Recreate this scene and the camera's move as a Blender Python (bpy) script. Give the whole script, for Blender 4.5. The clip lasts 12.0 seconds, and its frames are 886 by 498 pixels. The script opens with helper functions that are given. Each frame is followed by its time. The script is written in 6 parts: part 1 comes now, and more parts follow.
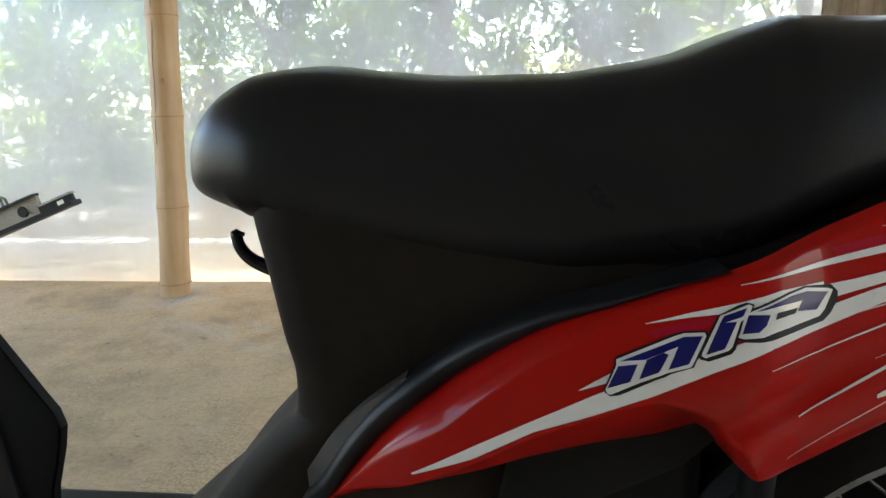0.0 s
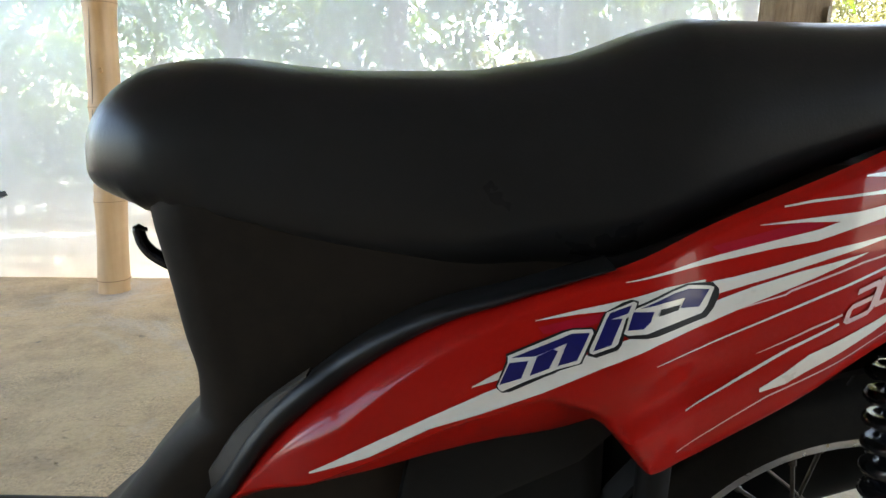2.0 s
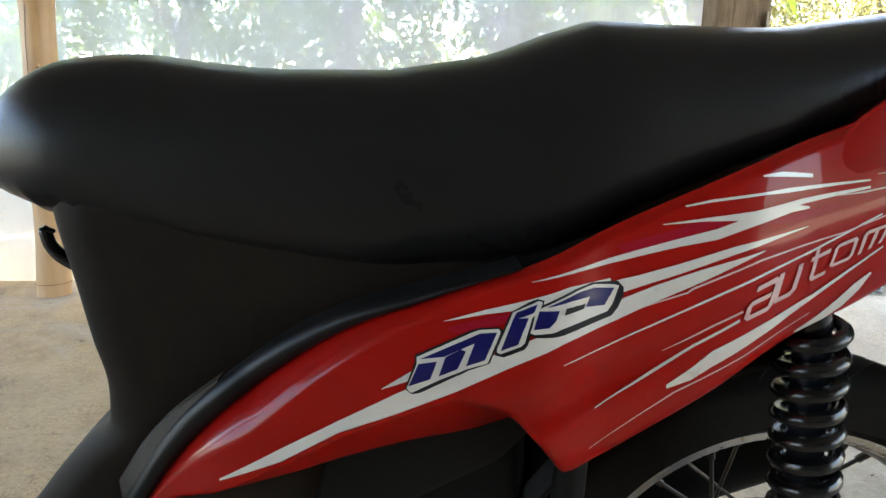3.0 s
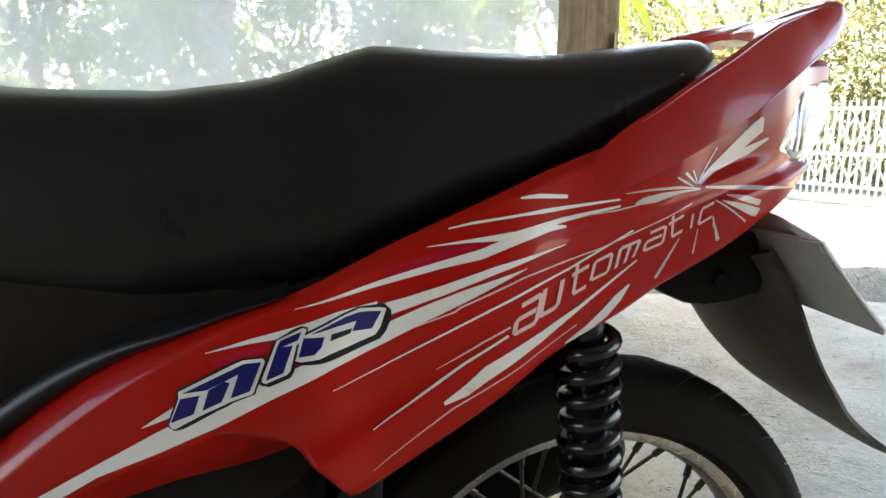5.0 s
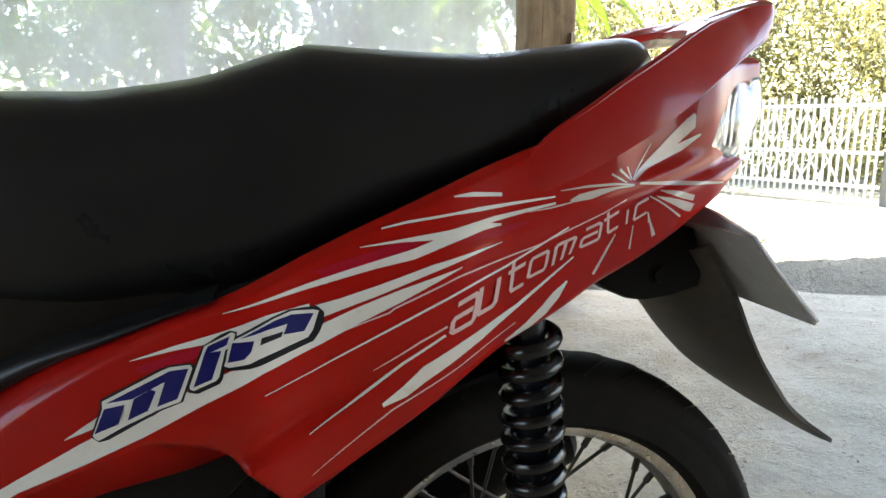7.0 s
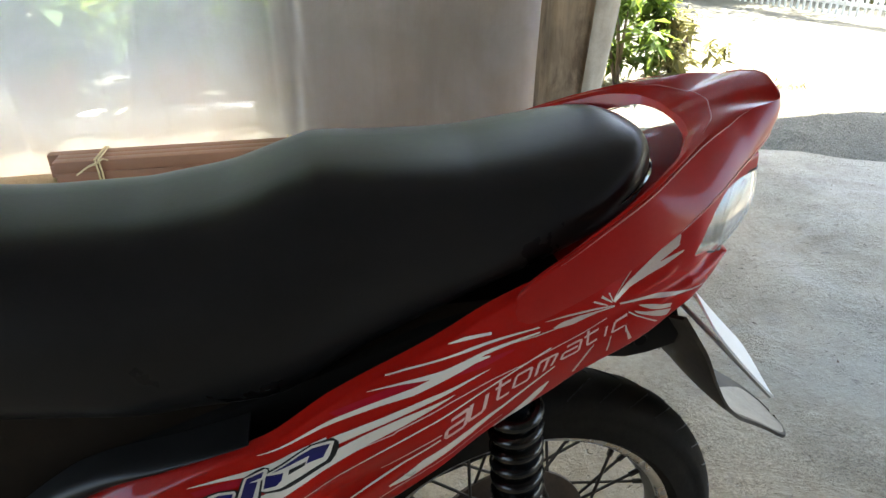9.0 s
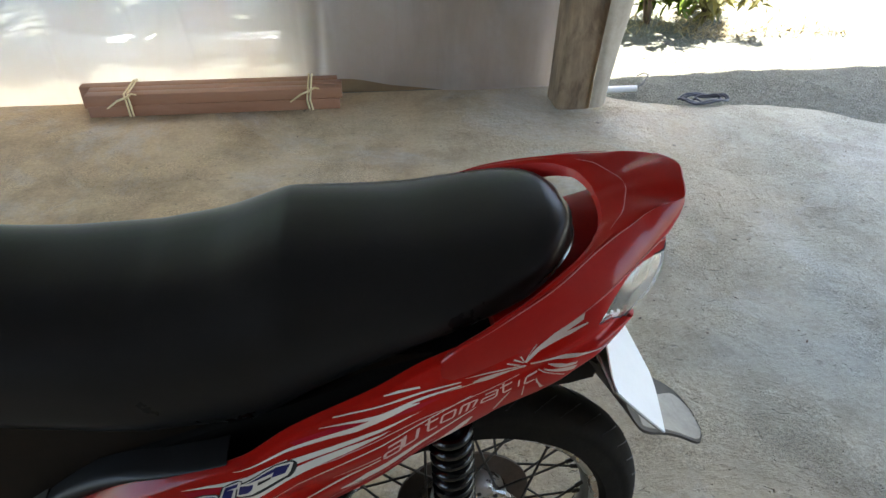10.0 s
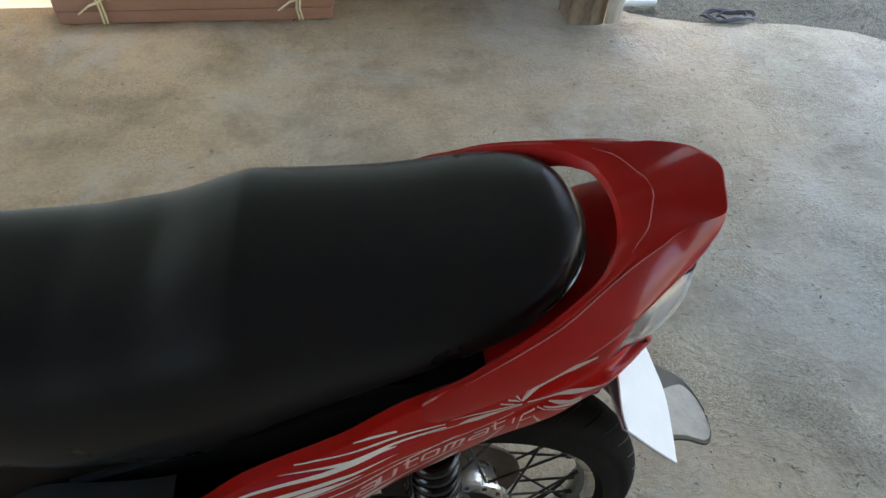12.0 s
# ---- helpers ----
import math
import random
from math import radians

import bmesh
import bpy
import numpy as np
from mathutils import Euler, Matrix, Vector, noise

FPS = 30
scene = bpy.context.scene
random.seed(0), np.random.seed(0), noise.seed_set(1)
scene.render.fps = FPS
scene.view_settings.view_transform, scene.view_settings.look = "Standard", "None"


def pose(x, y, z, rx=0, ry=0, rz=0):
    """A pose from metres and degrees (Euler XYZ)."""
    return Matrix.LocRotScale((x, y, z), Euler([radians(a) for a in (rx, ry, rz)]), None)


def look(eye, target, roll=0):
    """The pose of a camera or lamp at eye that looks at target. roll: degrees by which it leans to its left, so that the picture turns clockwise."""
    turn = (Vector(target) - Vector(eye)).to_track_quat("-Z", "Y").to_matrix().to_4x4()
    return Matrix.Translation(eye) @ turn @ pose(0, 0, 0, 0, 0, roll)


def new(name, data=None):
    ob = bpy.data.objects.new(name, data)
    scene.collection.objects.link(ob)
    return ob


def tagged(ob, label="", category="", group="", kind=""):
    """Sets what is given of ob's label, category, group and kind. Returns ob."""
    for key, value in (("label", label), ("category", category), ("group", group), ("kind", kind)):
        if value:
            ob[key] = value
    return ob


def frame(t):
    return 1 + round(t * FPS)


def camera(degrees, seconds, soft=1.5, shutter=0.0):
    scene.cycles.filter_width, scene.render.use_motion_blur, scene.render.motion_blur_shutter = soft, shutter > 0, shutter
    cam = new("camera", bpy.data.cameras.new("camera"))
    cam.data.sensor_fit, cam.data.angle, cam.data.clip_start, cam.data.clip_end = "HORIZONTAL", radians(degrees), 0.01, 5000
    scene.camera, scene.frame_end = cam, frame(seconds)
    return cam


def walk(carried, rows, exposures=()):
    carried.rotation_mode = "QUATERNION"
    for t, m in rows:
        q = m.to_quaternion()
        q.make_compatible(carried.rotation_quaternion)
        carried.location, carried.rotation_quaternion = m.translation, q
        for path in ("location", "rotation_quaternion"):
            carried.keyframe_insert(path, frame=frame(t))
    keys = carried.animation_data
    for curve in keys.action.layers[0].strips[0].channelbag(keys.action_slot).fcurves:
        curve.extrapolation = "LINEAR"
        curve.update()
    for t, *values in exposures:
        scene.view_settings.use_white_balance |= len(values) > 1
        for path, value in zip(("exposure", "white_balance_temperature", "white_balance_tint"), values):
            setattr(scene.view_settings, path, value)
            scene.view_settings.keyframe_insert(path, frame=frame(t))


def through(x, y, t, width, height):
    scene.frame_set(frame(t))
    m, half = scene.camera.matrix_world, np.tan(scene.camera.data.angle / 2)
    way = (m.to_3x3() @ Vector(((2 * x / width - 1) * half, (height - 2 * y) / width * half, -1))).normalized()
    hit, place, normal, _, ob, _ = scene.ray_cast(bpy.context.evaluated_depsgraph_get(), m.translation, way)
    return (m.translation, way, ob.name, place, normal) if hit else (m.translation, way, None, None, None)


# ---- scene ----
cam = camera(68.5, 12.0)
PATH = [
    (0, (0.041, 0.0, 0.717), (-0.167, 1.947, 0.308), -1.3),
    (0.5, (0.042, 0.0, 0.714), (-0.168, 1.947, 0.308), -1.3),
    (1, (0.05, 0.001, 0.712), (-0.135, 1.949, 0.296), -0.6),
    (1.5, (0.064, 0.004, 0.715), (-0.072, 1.956, 0.302), -0.4),
    (2, (0.079, 0.005, 0.716), (0.002, 1.959, 0.296), -0.2),
    (2.5, (0.093, 0.005, 0.716), (0.068, 1.96, 0.295), 0.3),
    (3, (0.11, 0.008, 0.716), (0.155, 1.962, 0.295), 0.2),
    (3.2, (0.116, 0.007, 0.717), (0.192, 1.96, 0.293), 0.2),
    (4.8, (0.175, 0.005, 0.729), (0.527, 1.929, 0.312), 0.4),
    (5, (0.184, 0.002, 0.725), (0.56, 1.928, 0.337), 0.4),
    (5.5, (0.197, 0.0, 0.723), (0.628, 1.917, 0.349), 0.3),
    (6, (0.203, 0.001, 0.723), (0.665, 1.906, 0.328), 0.2),
    (6.5, (0.206, 0.0, 0.723), (0.689, 1.903, 0.342), 0.0),
    (8.3, (0.2, 0.018, 0.755), (0.627, 1.891, 0.197), 0.0),
    (8.5, (0.212, 0.023, 0.804), (0.652, 1.844, 0.104), 0.4),
    (9, (0.23, 0.022, 0.956), (0.583, 1.75, 0.013), -0.0),
    (9.5, (0.259, 0.009, 1.078), (0.543, 1.64, -0.044), 1.1),
    (10, (0.3, -0.007, 1.13), (0.542, 1.592, -0.047), 1.3),
    (10.5, (0.316, -0.008, 1.141), (0.555, 1.575, -0.059), 1.9),
    (11, (0.315, 0.032, 1.151), (0.607, 1.545, -0.124), 1.5),
    (11.5, (0.297, 0.081, 1.146), (0.668, 1.493, -0.222), 3.4),
    (12, (0.331, 0.136, 1.134), (0.553, 1.545, -0.268), 2.8),
]
walk(cam, [(t, look(eye, target, roll)) for t, eye, target, roll in PATH], exposures=((0, 3.38, 7000, 10), (1.0, 3.38, 7000, 10), (1.6, 3.60, 6900, 10), (3.2, 3.70, 6900, 10), (5.0, 3.71, 7000, 10), (6.7, 3.63, 7000, 10), (8.4, 3.38, 7000, 10), (9.1, 3.34, 6800, 10), (9.7, 3.23, 6600, 10), (12, 3.23, 6600, 10)))

# ---- world, sun, exposure ----
SUN_EL, SUN_AZ = 66.0, 20.0      # degrees above the horizon; degrees from +y towards +x
world = bpy.data.worlds.new("sky")
scene.world = world
world.use_nodes = True
wn = world.node_tree.nodes
sky = wn.new("ShaderNodeTexSky")
sky.sky_type = "NISHITA"
sky.sun_disc = False
sky.sun_elevation = radians(SUN_EL)
sky.sun_rotation = radians(SUN_AZ)
sky.dust_density = 2.0
wn["Background"].inputs["Strength"].default_value = 0.15
world.node_tree.links.new(sky.outputs[0], wn["Background"].inputs[0])

sun_data = bpy.data.lights.new("sun", "SUN")
sun_data.energy = 5.0
sun_data.angle = radians(0.5)
sun_data.color = (1.0, 0.95, 0.86)
sun = new("sun", sun_data)
toward = Vector((math.cos(radians(SUN_EL)) * math.sin(radians(SUN_AZ)), math.cos(radians(SUN_EL)) * math.cos(radians(SUN_AZ)), math.sin(radians(SUN_EL))))
sun.matrix_world = look(toward * 30, (0, 0, 0))

# ---- materials ----
def material(name):
    m = bpy.data.materials.new(name)
    m.use_nodes = True
    return m, m.node_tree.nodes, m.node_tree.links, m.node_tree.nodes["Principled BSDF"]


def ramp(nodes, links, source, stops):
    r = nodes.new("ShaderNodeValToRGB")
    links.new(source, r.inputs[0])
    e = r.color_ramp.elements
    while len(e) < len(stops):
        e.new(0.5)
    for k, (pos, col) in zip(e, stops):
        k.position = pos
        k.color = (*col, 1)
    return r.outputs[0]


def noise_tex(nodes, links, scale, detail=4.0, rough=0.55, stretch=None, coords="Object", distort=0.0):
    tc = nodes.new("ShaderNodeTexCoord")
    n = nodes.new("ShaderNodeTexNoise")
    n.inputs["Scale"].default_value = scale
    n.inputs["Detail"].default_value = detail
    n.inputs["Roughness"].default_value = rough
    n.inputs["Distortion"].default_value = distort
    if stretch:
        mp = nodes.new("ShaderNodeMapping")
        mp.inputs["Scale"].default_value = stretch
        links.new(tc.outputs[coords], mp.inputs[0])
        links.new(mp.outputs[0], n.inputs["Vector"])
    else:
        links.new(tc.outputs[coords], n.inputs["Vector"])
    return n.outputs["Fac"]


def mix_rgb(nodes, links, fac, a, b, mode="MIX"):
    m = nodes.new("ShaderNodeMix")
    m.data_type, m.blend_type = "RGBA", mode
    for sock, v in ((m.inputs[0], fac), (m.inputs[6], a), (m.inputs[7], b)):
        if isinstance(v, (int, float)):
            sock.default_value = v
        elif isinstance(v, tuple):
            sock.default_value = (*v, 1)
        else:
            links.new(v, sock)
    return m.outputs[2]


def bump(nodes, links, bsdf, height, strength, distance):
    b = nodes.new("ShaderNodeBump")
    b.inputs["Strength"].default_value = strength
    b.inputs["Distance"].default_value = distance
    links.new(height, b.inputs["Height"])
    links.new(b.outputs[0], bsdf.inputs["Normal"])
    return b


def surface(name, dark, light, scale, rough=0.6, spec=0.5, coat_rough=0.06, metal=0.0, rough_var=0.1, bump_strength=0.15, bump_scale=None, bump_distance=0.002, stretch=None, coat=0.0):
    """A material whose colour wanders between two tones at two scales, with fine relief."""
    m, nodes, links, bsdf = material(name)
    big = noise_tex(nodes, links, scale, 5, 0.6, stretch)
    fine = noise_tex(nodes, links, scale * 7.3, 6, 0.7, stretch)
    c1 = ramp(nodes, links, big, [(0.3, dark), (0.7, light)])
    c2 = ramp(nodes, links, fine, [(0.3, dark), (0.72, light)])
    links.new(mix_rgb(nodes, links, 0.4, c1, c2), bsdf.inputs["Base Color"])
    r = nodes.new("ShaderNodeMapRange")
    r.inputs["To Min"].default_value = max(0.02, rough - rough_var)
    r.inputs["To Max"].default_value = min(1.0, rough + rough_var)
    links.new(big, r.inputs[0])
    links.new(r.outputs[0], bsdf.inputs["Roughness"])
    bsdf.inputs["Metallic"].default_value = metal
    bsdf.inputs["Coat Weight"].default_value = coat
    bsdf.inputs["Coat Roughness"].default_value = coat_rough
    bsdf.inputs["Specular IOR Level"].default_value = spec
    if bump_strength:
        bump(nodes, links, bsdf, noise_tex(nodes, links, bump_scale or scale * 12, 4, 0.6, stretch), bump_strength, bump_distance)
    return m


red_paint = surface("red_paint", (0.30, 0.0060, 0.0036), (0.35, 0.0080, 0.0048), 6, rough=0.34, rough_var=0.05, bump_strength=0.0, spec=0.06, coat=0.30, coat_rough=0.03)
dusty_red = surface("dusty_red", (0.30, 0.0080, 0.0060), (0.35, 0.0130, 0.0100), 9, rough=0.36, rough_var=0.06, spec=0.12, bump_strength=0.0, coat=0.32, coat_rough=0.08)
decal_white = surface("decal_white", (0.62, 0.57, 0.50), (0.70, 0.65, 0.57), 40, rough=0.30, bump_strength=0.0, coat=0.6)
decal_faded = surface("decal_faded", (0.44, 0.33, 0.28), (0.56, 0.45, 0.38), 60, rough=0.34, bump_strength=0.0, coat=0.4)
decal_pink = surface("decal_pink", (0.62, 0.36, 0.33), (0.70, 0.45, 0.40), 40, rough=0.30, bump_strength=0.0, coat=0.6)
decal_rose = surface("decal_rose", (0.30, 0.006, 0.016), (0.36, 0.009, 0.024), 40, rough=0.36, spec=0.08, bump_strength=0.0, coat=0.20)
decal_blue = surface("decal_blue", (0.003, 0.004, 0.065), (0.005, 0.006, 0.100), 60, rough=0.34, spec=0.3, bump_strength=0.0, coat=0.2)
decal_black = surface("decal_black", (0.006, 0.006, 0.007), (0.010, 0.010, 0.011), 60, rough=0.40, spec=0.25, bump_strength=0.0)
seat_vinyl = surface("seat_vinyl", (0.011, 0.0102, 0.0098), (0.017, 0.0155, 0.0148), 9, rough=0.29, rough_var=0.05, spec=0.195, bump_strength=0.22, bump_scale=520, bump_distance=0.0006)
black_plastic = surface("black_plastic", (0.007, 0.0065, 0.006), (0.012, 0.011, 0.010), 12, rough=0.52, rough_var=0.08, spec=0.09, bump_strength=0.12, bump_scale=600, bump_distance=0.0004)
cover_plastic = surface("cover_plastic", (0.0095, 0.007, 0.0052), (0.024, 0.017, 0.012), 7, rough=0.58, rough_var=0.08, spec=0.08, bump_strength=0.14, bump_scale=500, bump_distance=0.0004)
gloss_black = surface("gloss_black", (0.006, 0.006, 0.008), (0.010, 0.010, 0.013), 15, rough=0.24, rough_var=0.05, spec=0.55, bump_strength=0.0)
moulding_black = surface("moulding_black", (0.006, 0.0058, 0.006), (0.012, 0.0115, 0.012), 15, rough=0.42, rough_var=0.08, spec=0.22, bump_strength=0.1, bump_scale=300, bump_distance=0.0003)
# dust on the mudguard; stands in for light on the foot cover edge
dusty_lit_plastic = surface("dusty_lit_plastic", (0.018, 0.015, 0.012), (0.072, 0.058, 0.044), 14, rough=0.55, spec=0.28, rough_var=0.12, bump_strength=0.15, bump_scale=260, bump_distance=0.0006)
rubber = surface("rubber", (0.008, 0.007, 0.006), (0.021, 0.0175, 0.014), 20, rough=0.78, spec=0.07, bump_strength=0.25, bump_scale=260, bump_distance=0.0008)
highlight_pink = surface("highlight_pink", (0.42, 0.10, 0.10), (0.52, 0.16, 0.15), 40, rough=0.35, bump_strength=0.0)
alloy = surface("alloy", (0.50, 0.47, 0.43), (0.74, 0.71, 0.66), 30, rough=0.28, metal=0.9, rough_var=0.1, bump_strength=0.08, bump_scale=300, bump_distance=0.0004)
dull_metal = surface("dull_metal", (0.18, 0.17, 0.16), (0.36, 0.34, 0.31), 24, rough=0.5, metal=0.8, rough_var=0.12, bump_strength=0.15, bump_scale=220, bump_distance=0.0006)
spoke_steel = surface("spoke_steel", (0.03, 0.026, 0.022), (0.10, 0.085, 0.07), 60, rough=0.45, metal=0.8, bump_strength=0.1)
spring_black = surface("spring_black", (0.005, 0.005, 0.005), (0.010, 0.0095, 0.009), 40, rough=0.22, rough_var=0.06, spec=0.45, bump_strength=0.05)
rim_black = surface("rim_black", (0.02, 0.019, 0.018), (0.03, 0.028, 0.026), 30, rough=0.16, rough_var=0.05, spec=0.8, bump_strength=0.0)
cast_dark = surface("cast_dark", (0.035, 0.032, 0.030), (0.085, 0.078, 0.070), 24, rough=0.5, metal=0.5, bump_strength=0.15, bump_scale=220, bump_distance=0.0006)
brake_brown = surface("brake_brown", (0.055, 0.036, 0.024), (0.12, 0.082, 0.056), 40, rough=0.55, metal=0.4, bump_strength=0.15)
old_sheet = surface("old_sheet", (0.24, 0.19, 0.135), (0.42, 0.355, 0.27), 10, rough=0.6, bump_strength=0.3, bump_scale=30, bump_distance=0.006)
scar_brown = surface("scar_brown", (0.16, 0.085, 0.04), (0.24, 0.13, 0.065), 30, rough=0.7, bump_strength=0.1)
gravel_grey = surface("gravel_grey", (0.16, 0.155, 0.135), (0.44, 0.43, 0.39), 30, rough=0.9, bump_strength=0.0)
plate_grey = surface("plate_grey", (0.20, 0.185, 0.165), (0.32, 0.30, 0.27), 16, rough=0.6, bump_strength=0.1)
pan_dust = surface("pan_dust", (0.20, 0.175, 0.145), (0.42, 0.375, 0.31), 22, rough=0.5, bump_strength=0.1)
plate_white = surface("plate_white", (0.74, 0.74, 0.73), (0.82, 0.82, 0.81), 18, rough=0.35, bump_strength=0.05)
pipe_white = surface("pipe_white", (0.68, 0.68, 0.66), (0.80, 0.80, 0.78), 14, rough=0.4, bump_strength=0.05)
tie_straw = surface("tie_straw", (0.62, 0.48, 0.24), (0.78, 0.64, 0.38), 60, rough=0.6, bump_strength=0.2, bump_scale=400, bump_distance=0.001)
red_oxide = surface("red_oxide", (0.26, 0.115, 0.060), (0.36, 0.175, 0.098), 7, rough=0.55, rough_var=0.1, bump_strength=0.12, bump_scale=90, bump_distance=0.001, stretch=(0.25, 1, 1))
straw = surface("straw", (0.24, 0.19, 0.10), (0.46, 0.38, 0.22), 9, rough=0.8, bump_strength=0.0)
hose_blue = surface("hose_blue", (0.03, 0.035, 0.05), (0.07, 0.075, 0.10), 30, rough=0.5, bump_strength=0.1)
wall_plaster = surface("wall_plaster", (0.06, 0.046, 0.033), (0.10, 0.078, 0.056), 1.6, rough=0.85, bump_strength=0.3, bump_scale=40, bump_distance=0.004)
roof_sheet = surface("roof_sheet", (0.10, 0.095, 0.09), (0.16, 0.15, 0.14), 3, rough=0.6, bump_strength=0.1)
brown_wall = surface("brown_wall", (0.25, 0.165, 0.085), (0.37, 0.255, 0.145), 3, rough=0.8, bump_strength=0.25, bump_scale=30, bump_distance=0.004)
clay = surface("clay", (0.30, 0.15, 0.09), (0.42, 0.22, 0.14), 9, rough=0.8, bump_strength=0.2)
white_paint = surface("white_paint", (0.70, 0.70, 0.68), (0.80, 0.80, 0.78), 8, rough=0.5, bump_strength=0.1)
gate_grey = surface("gate_grey", (0.16, 0.16, 0.16), (0.24, 0.24, 0.23), 10, rough=0.5, bump_strength=0.1)
bark = surface("bark", (0.10, 0.075, 0.055), (0.22, 0.17, 0.13), 12, rough=0.9, bump_strength=0.6, bump_scale=40, bump_distance=0.02, stretch=(1, 1, 0.3))


def leaf_material(name, dark, light, through=(0.30, 0.40, 0.04)):
    m, nodes, links, bsdf = material(name)
    g = nodes.new("ShaderNodeNewGeometry")
    col = ramp(nodes, links, g.outputs["Random Per Island"], [(0.0, dark), (1.0, light)])
    links.new(col, bsdf.inputs["Base Color"])
    bsdf.inputs["Roughness"].default_value = 0.42
    tr = nodes.new("ShaderNodeBsdfTranslucent")
    links.new(mix_rgb(nodes, links, 0.5, col, through), tr.inputs[0])
    mx = nodes.new("ShaderNodeMixShader")
    mx.inputs[0].default_value = 0.45
    links.new(bsdf.outputs[0], mx.inputs[1])
    links.new(tr.outputs[0], mx.inputs[2])
    links.new(mx.outputs[0], nodes["Material Output"].inputs[0])
    return m


leaf_green = leaf_material("leaf_green", (0.05, 0.10, 0.025), (0.12, 0.19, 0.055))
leaf_yellow = leaf_material("leaf_yellow", (0.07, 0.08, 0.028), (0.27, 0.25, 0.11), (0.40, 0.38, 0.15))
leaf_dark = leaf_material("leaf_dark", (0.03, 0.07, 0.022), (0.08, 0.14, 0.045))


def concrete_material():
    """Trowelled concrete: warm and grey patches, stains, short scratches, pits and specks."""
    m, nodes, links, bsdf = material("concrete")
    big = noise_tex(nodes, links, 0.75, 5, 0.6, distort=0.2)
    mid = noise_tex(nodes, links, 3.6, 6, 0.68, distort=0.1)
    fine = noise_tex(nodes, links, 70, 5, 0.75)
    tone = ramp(nodes, links, big, [(0.36, (0.36, 0.275, 0.18)), (0.50, (0.38, 0.325, 0.245)), (0.62, (0.35, 0.34, 0.315))])
    patch = ramp(nodes, links, mid, [(0.30, (0.16, 0.128, 0.088)), (0.44, (0.33, 0.285, 0.22)), (0.58, (0.41, 0.365, 0.295)), (0.72, (0.54, 0.50, 0.43))])
    grit = ramp(nodes, links, fine, [(0.28, (0.17, 0.145, 0.115)), (0.52, (0.37, 0.33, 0.27)), (0.8, (0.52, 0.48, 0.42))])
    col = mix_rgb(nodes, links, 0.55, tone, patch)
    col = mix_rgb(nodes, links, 0.42, col, grit)
    # paler brown tint on the side of the film, cooler grey towards the yard
    pos = nodes.new("ShaderNodeTexCoord")
    sep = nodes.new("ShaderNodeSeparateXYZ")
    links.new(pos.outputs["Object"], sep.inputs[0])
    wob = nodes.new("ShaderNodeMath")
    wob.operation = "MULTIPLY_ADD"
    wob.inputs[1].default_value = 2.4
    links.new(big, wob.inputs[0])
    links.new(sep.outputs["X"], wob.inputs[2])
    far = nodes.new("ShaderNodeMapRange")
    far.inputs["From Min"].default_value, far.inputs["From Max"].default_value = 1.0, 2.9
    links.new(wob.outputs[0], far.inputs[0])
    tint = mix_rgb(nodes, links, far.outputs[0], (1.40, 1.10, 0.74), (0.97, 1.035, 1.01))
    col = mix_rgb(nodes, links, 1.0, col, tint, "MULTIPLY")
    # short trowel scratches in two directions, gathered where the surface is rough
    tc = nodes.new("ShaderNodeTexCoord")
    marks = []
    for turn, size in ((0.5, 42), (-0.75, 55)):
        mp = nodes.new("ShaderNodeMapping")
        mp.inputs["Rotation"].default_value = (0, 0, turn)
        mp.inputs["Scale"].default_value = (0.75, 1.0, 1.0)
        n = nodes.new("ShaderNodeTexNoise")
        n.inputs["Scale"].default_value, n.inputs["Detail"].default_value, n.inputs["Distortion"].default_value = size, 3.0, 0.9
        links.new(tc.outputs["Object"], mp.inputs[0])
        links.new(mp.outputs[0], n.inputs["Vector"])
        marks.append(n.outputs["Fac"])
    low = nodes.new("ShaderNodeMath")
    low.operation = "MINIMUM"
    links.new(marks[0], low.inputs[0])
    links.new(marks[1], low.inputs[1])
    scratch = ramp(nodes, links, low.outputs[0], [(0.25, (0, 0, 0)), (0.33, (1, 1, 1))])
    worn = noise_tex(nodes, links, 1.7, 4, 0.6, distort=0.4)
    keep = ramp(nodes, links, worn, [(0.42, (0, 0, 0)), (0.60, (1, 1, 1))])
    marked = mix_rgb(nodes, links, keep, scratch, mix_rgb(nodes, links, 0.75, scratch, (1, 1, 1)))
    col = mix_rgb(nodes, links, marked, mix_rgb(nodes, links, 0.55, col, (0.085, 0.07, 0.052)), col)
    # broad worn zones, darker and rougher than the trowelled skin
    zone = ramp(nodes, links, noise_tex(nodes, links, 2.3, 6, 0.72, distort=0.15), [(0.36, (0.62, 0.60, 0.57)), (0.52, (1, 1, 1)), (0.72, (1.12, 1.12, 1.12))])
    col = mix_rgb(nodes, links, 0.8, col, zone, "MULTIPLY")
    # dark specks and shallow pits
    pits = ramp(nodes, links, noise_tex(nodes, links, 17, 2, 0.5), [(0.24, (0, 0, 0)), (0.29, (1, 1, 1))])
    # pale laitance and bare sandy grains where the skin has worn through
    grains = ramp(nodes, links, noise_tex(nodes, links, 150, 4, 0.7), [(0.36, (0.48, 0.45, 0.41)), (0.50, (1, 1, 1)), (0.66, (1.35, 1.33, 1.28))])
    bare = ramp(nodes, links, noise_tex(nodes, links, 2.9, 6, 0.75, distort=0.5), [(0.47, (0, 0, 0)), (0.58, (1, 1, 1))])
    col = mix_rgb(nodes, links, bare, col, mix_rgb(nodes, links, 0.75, col, grains, "MULTIPLY"))
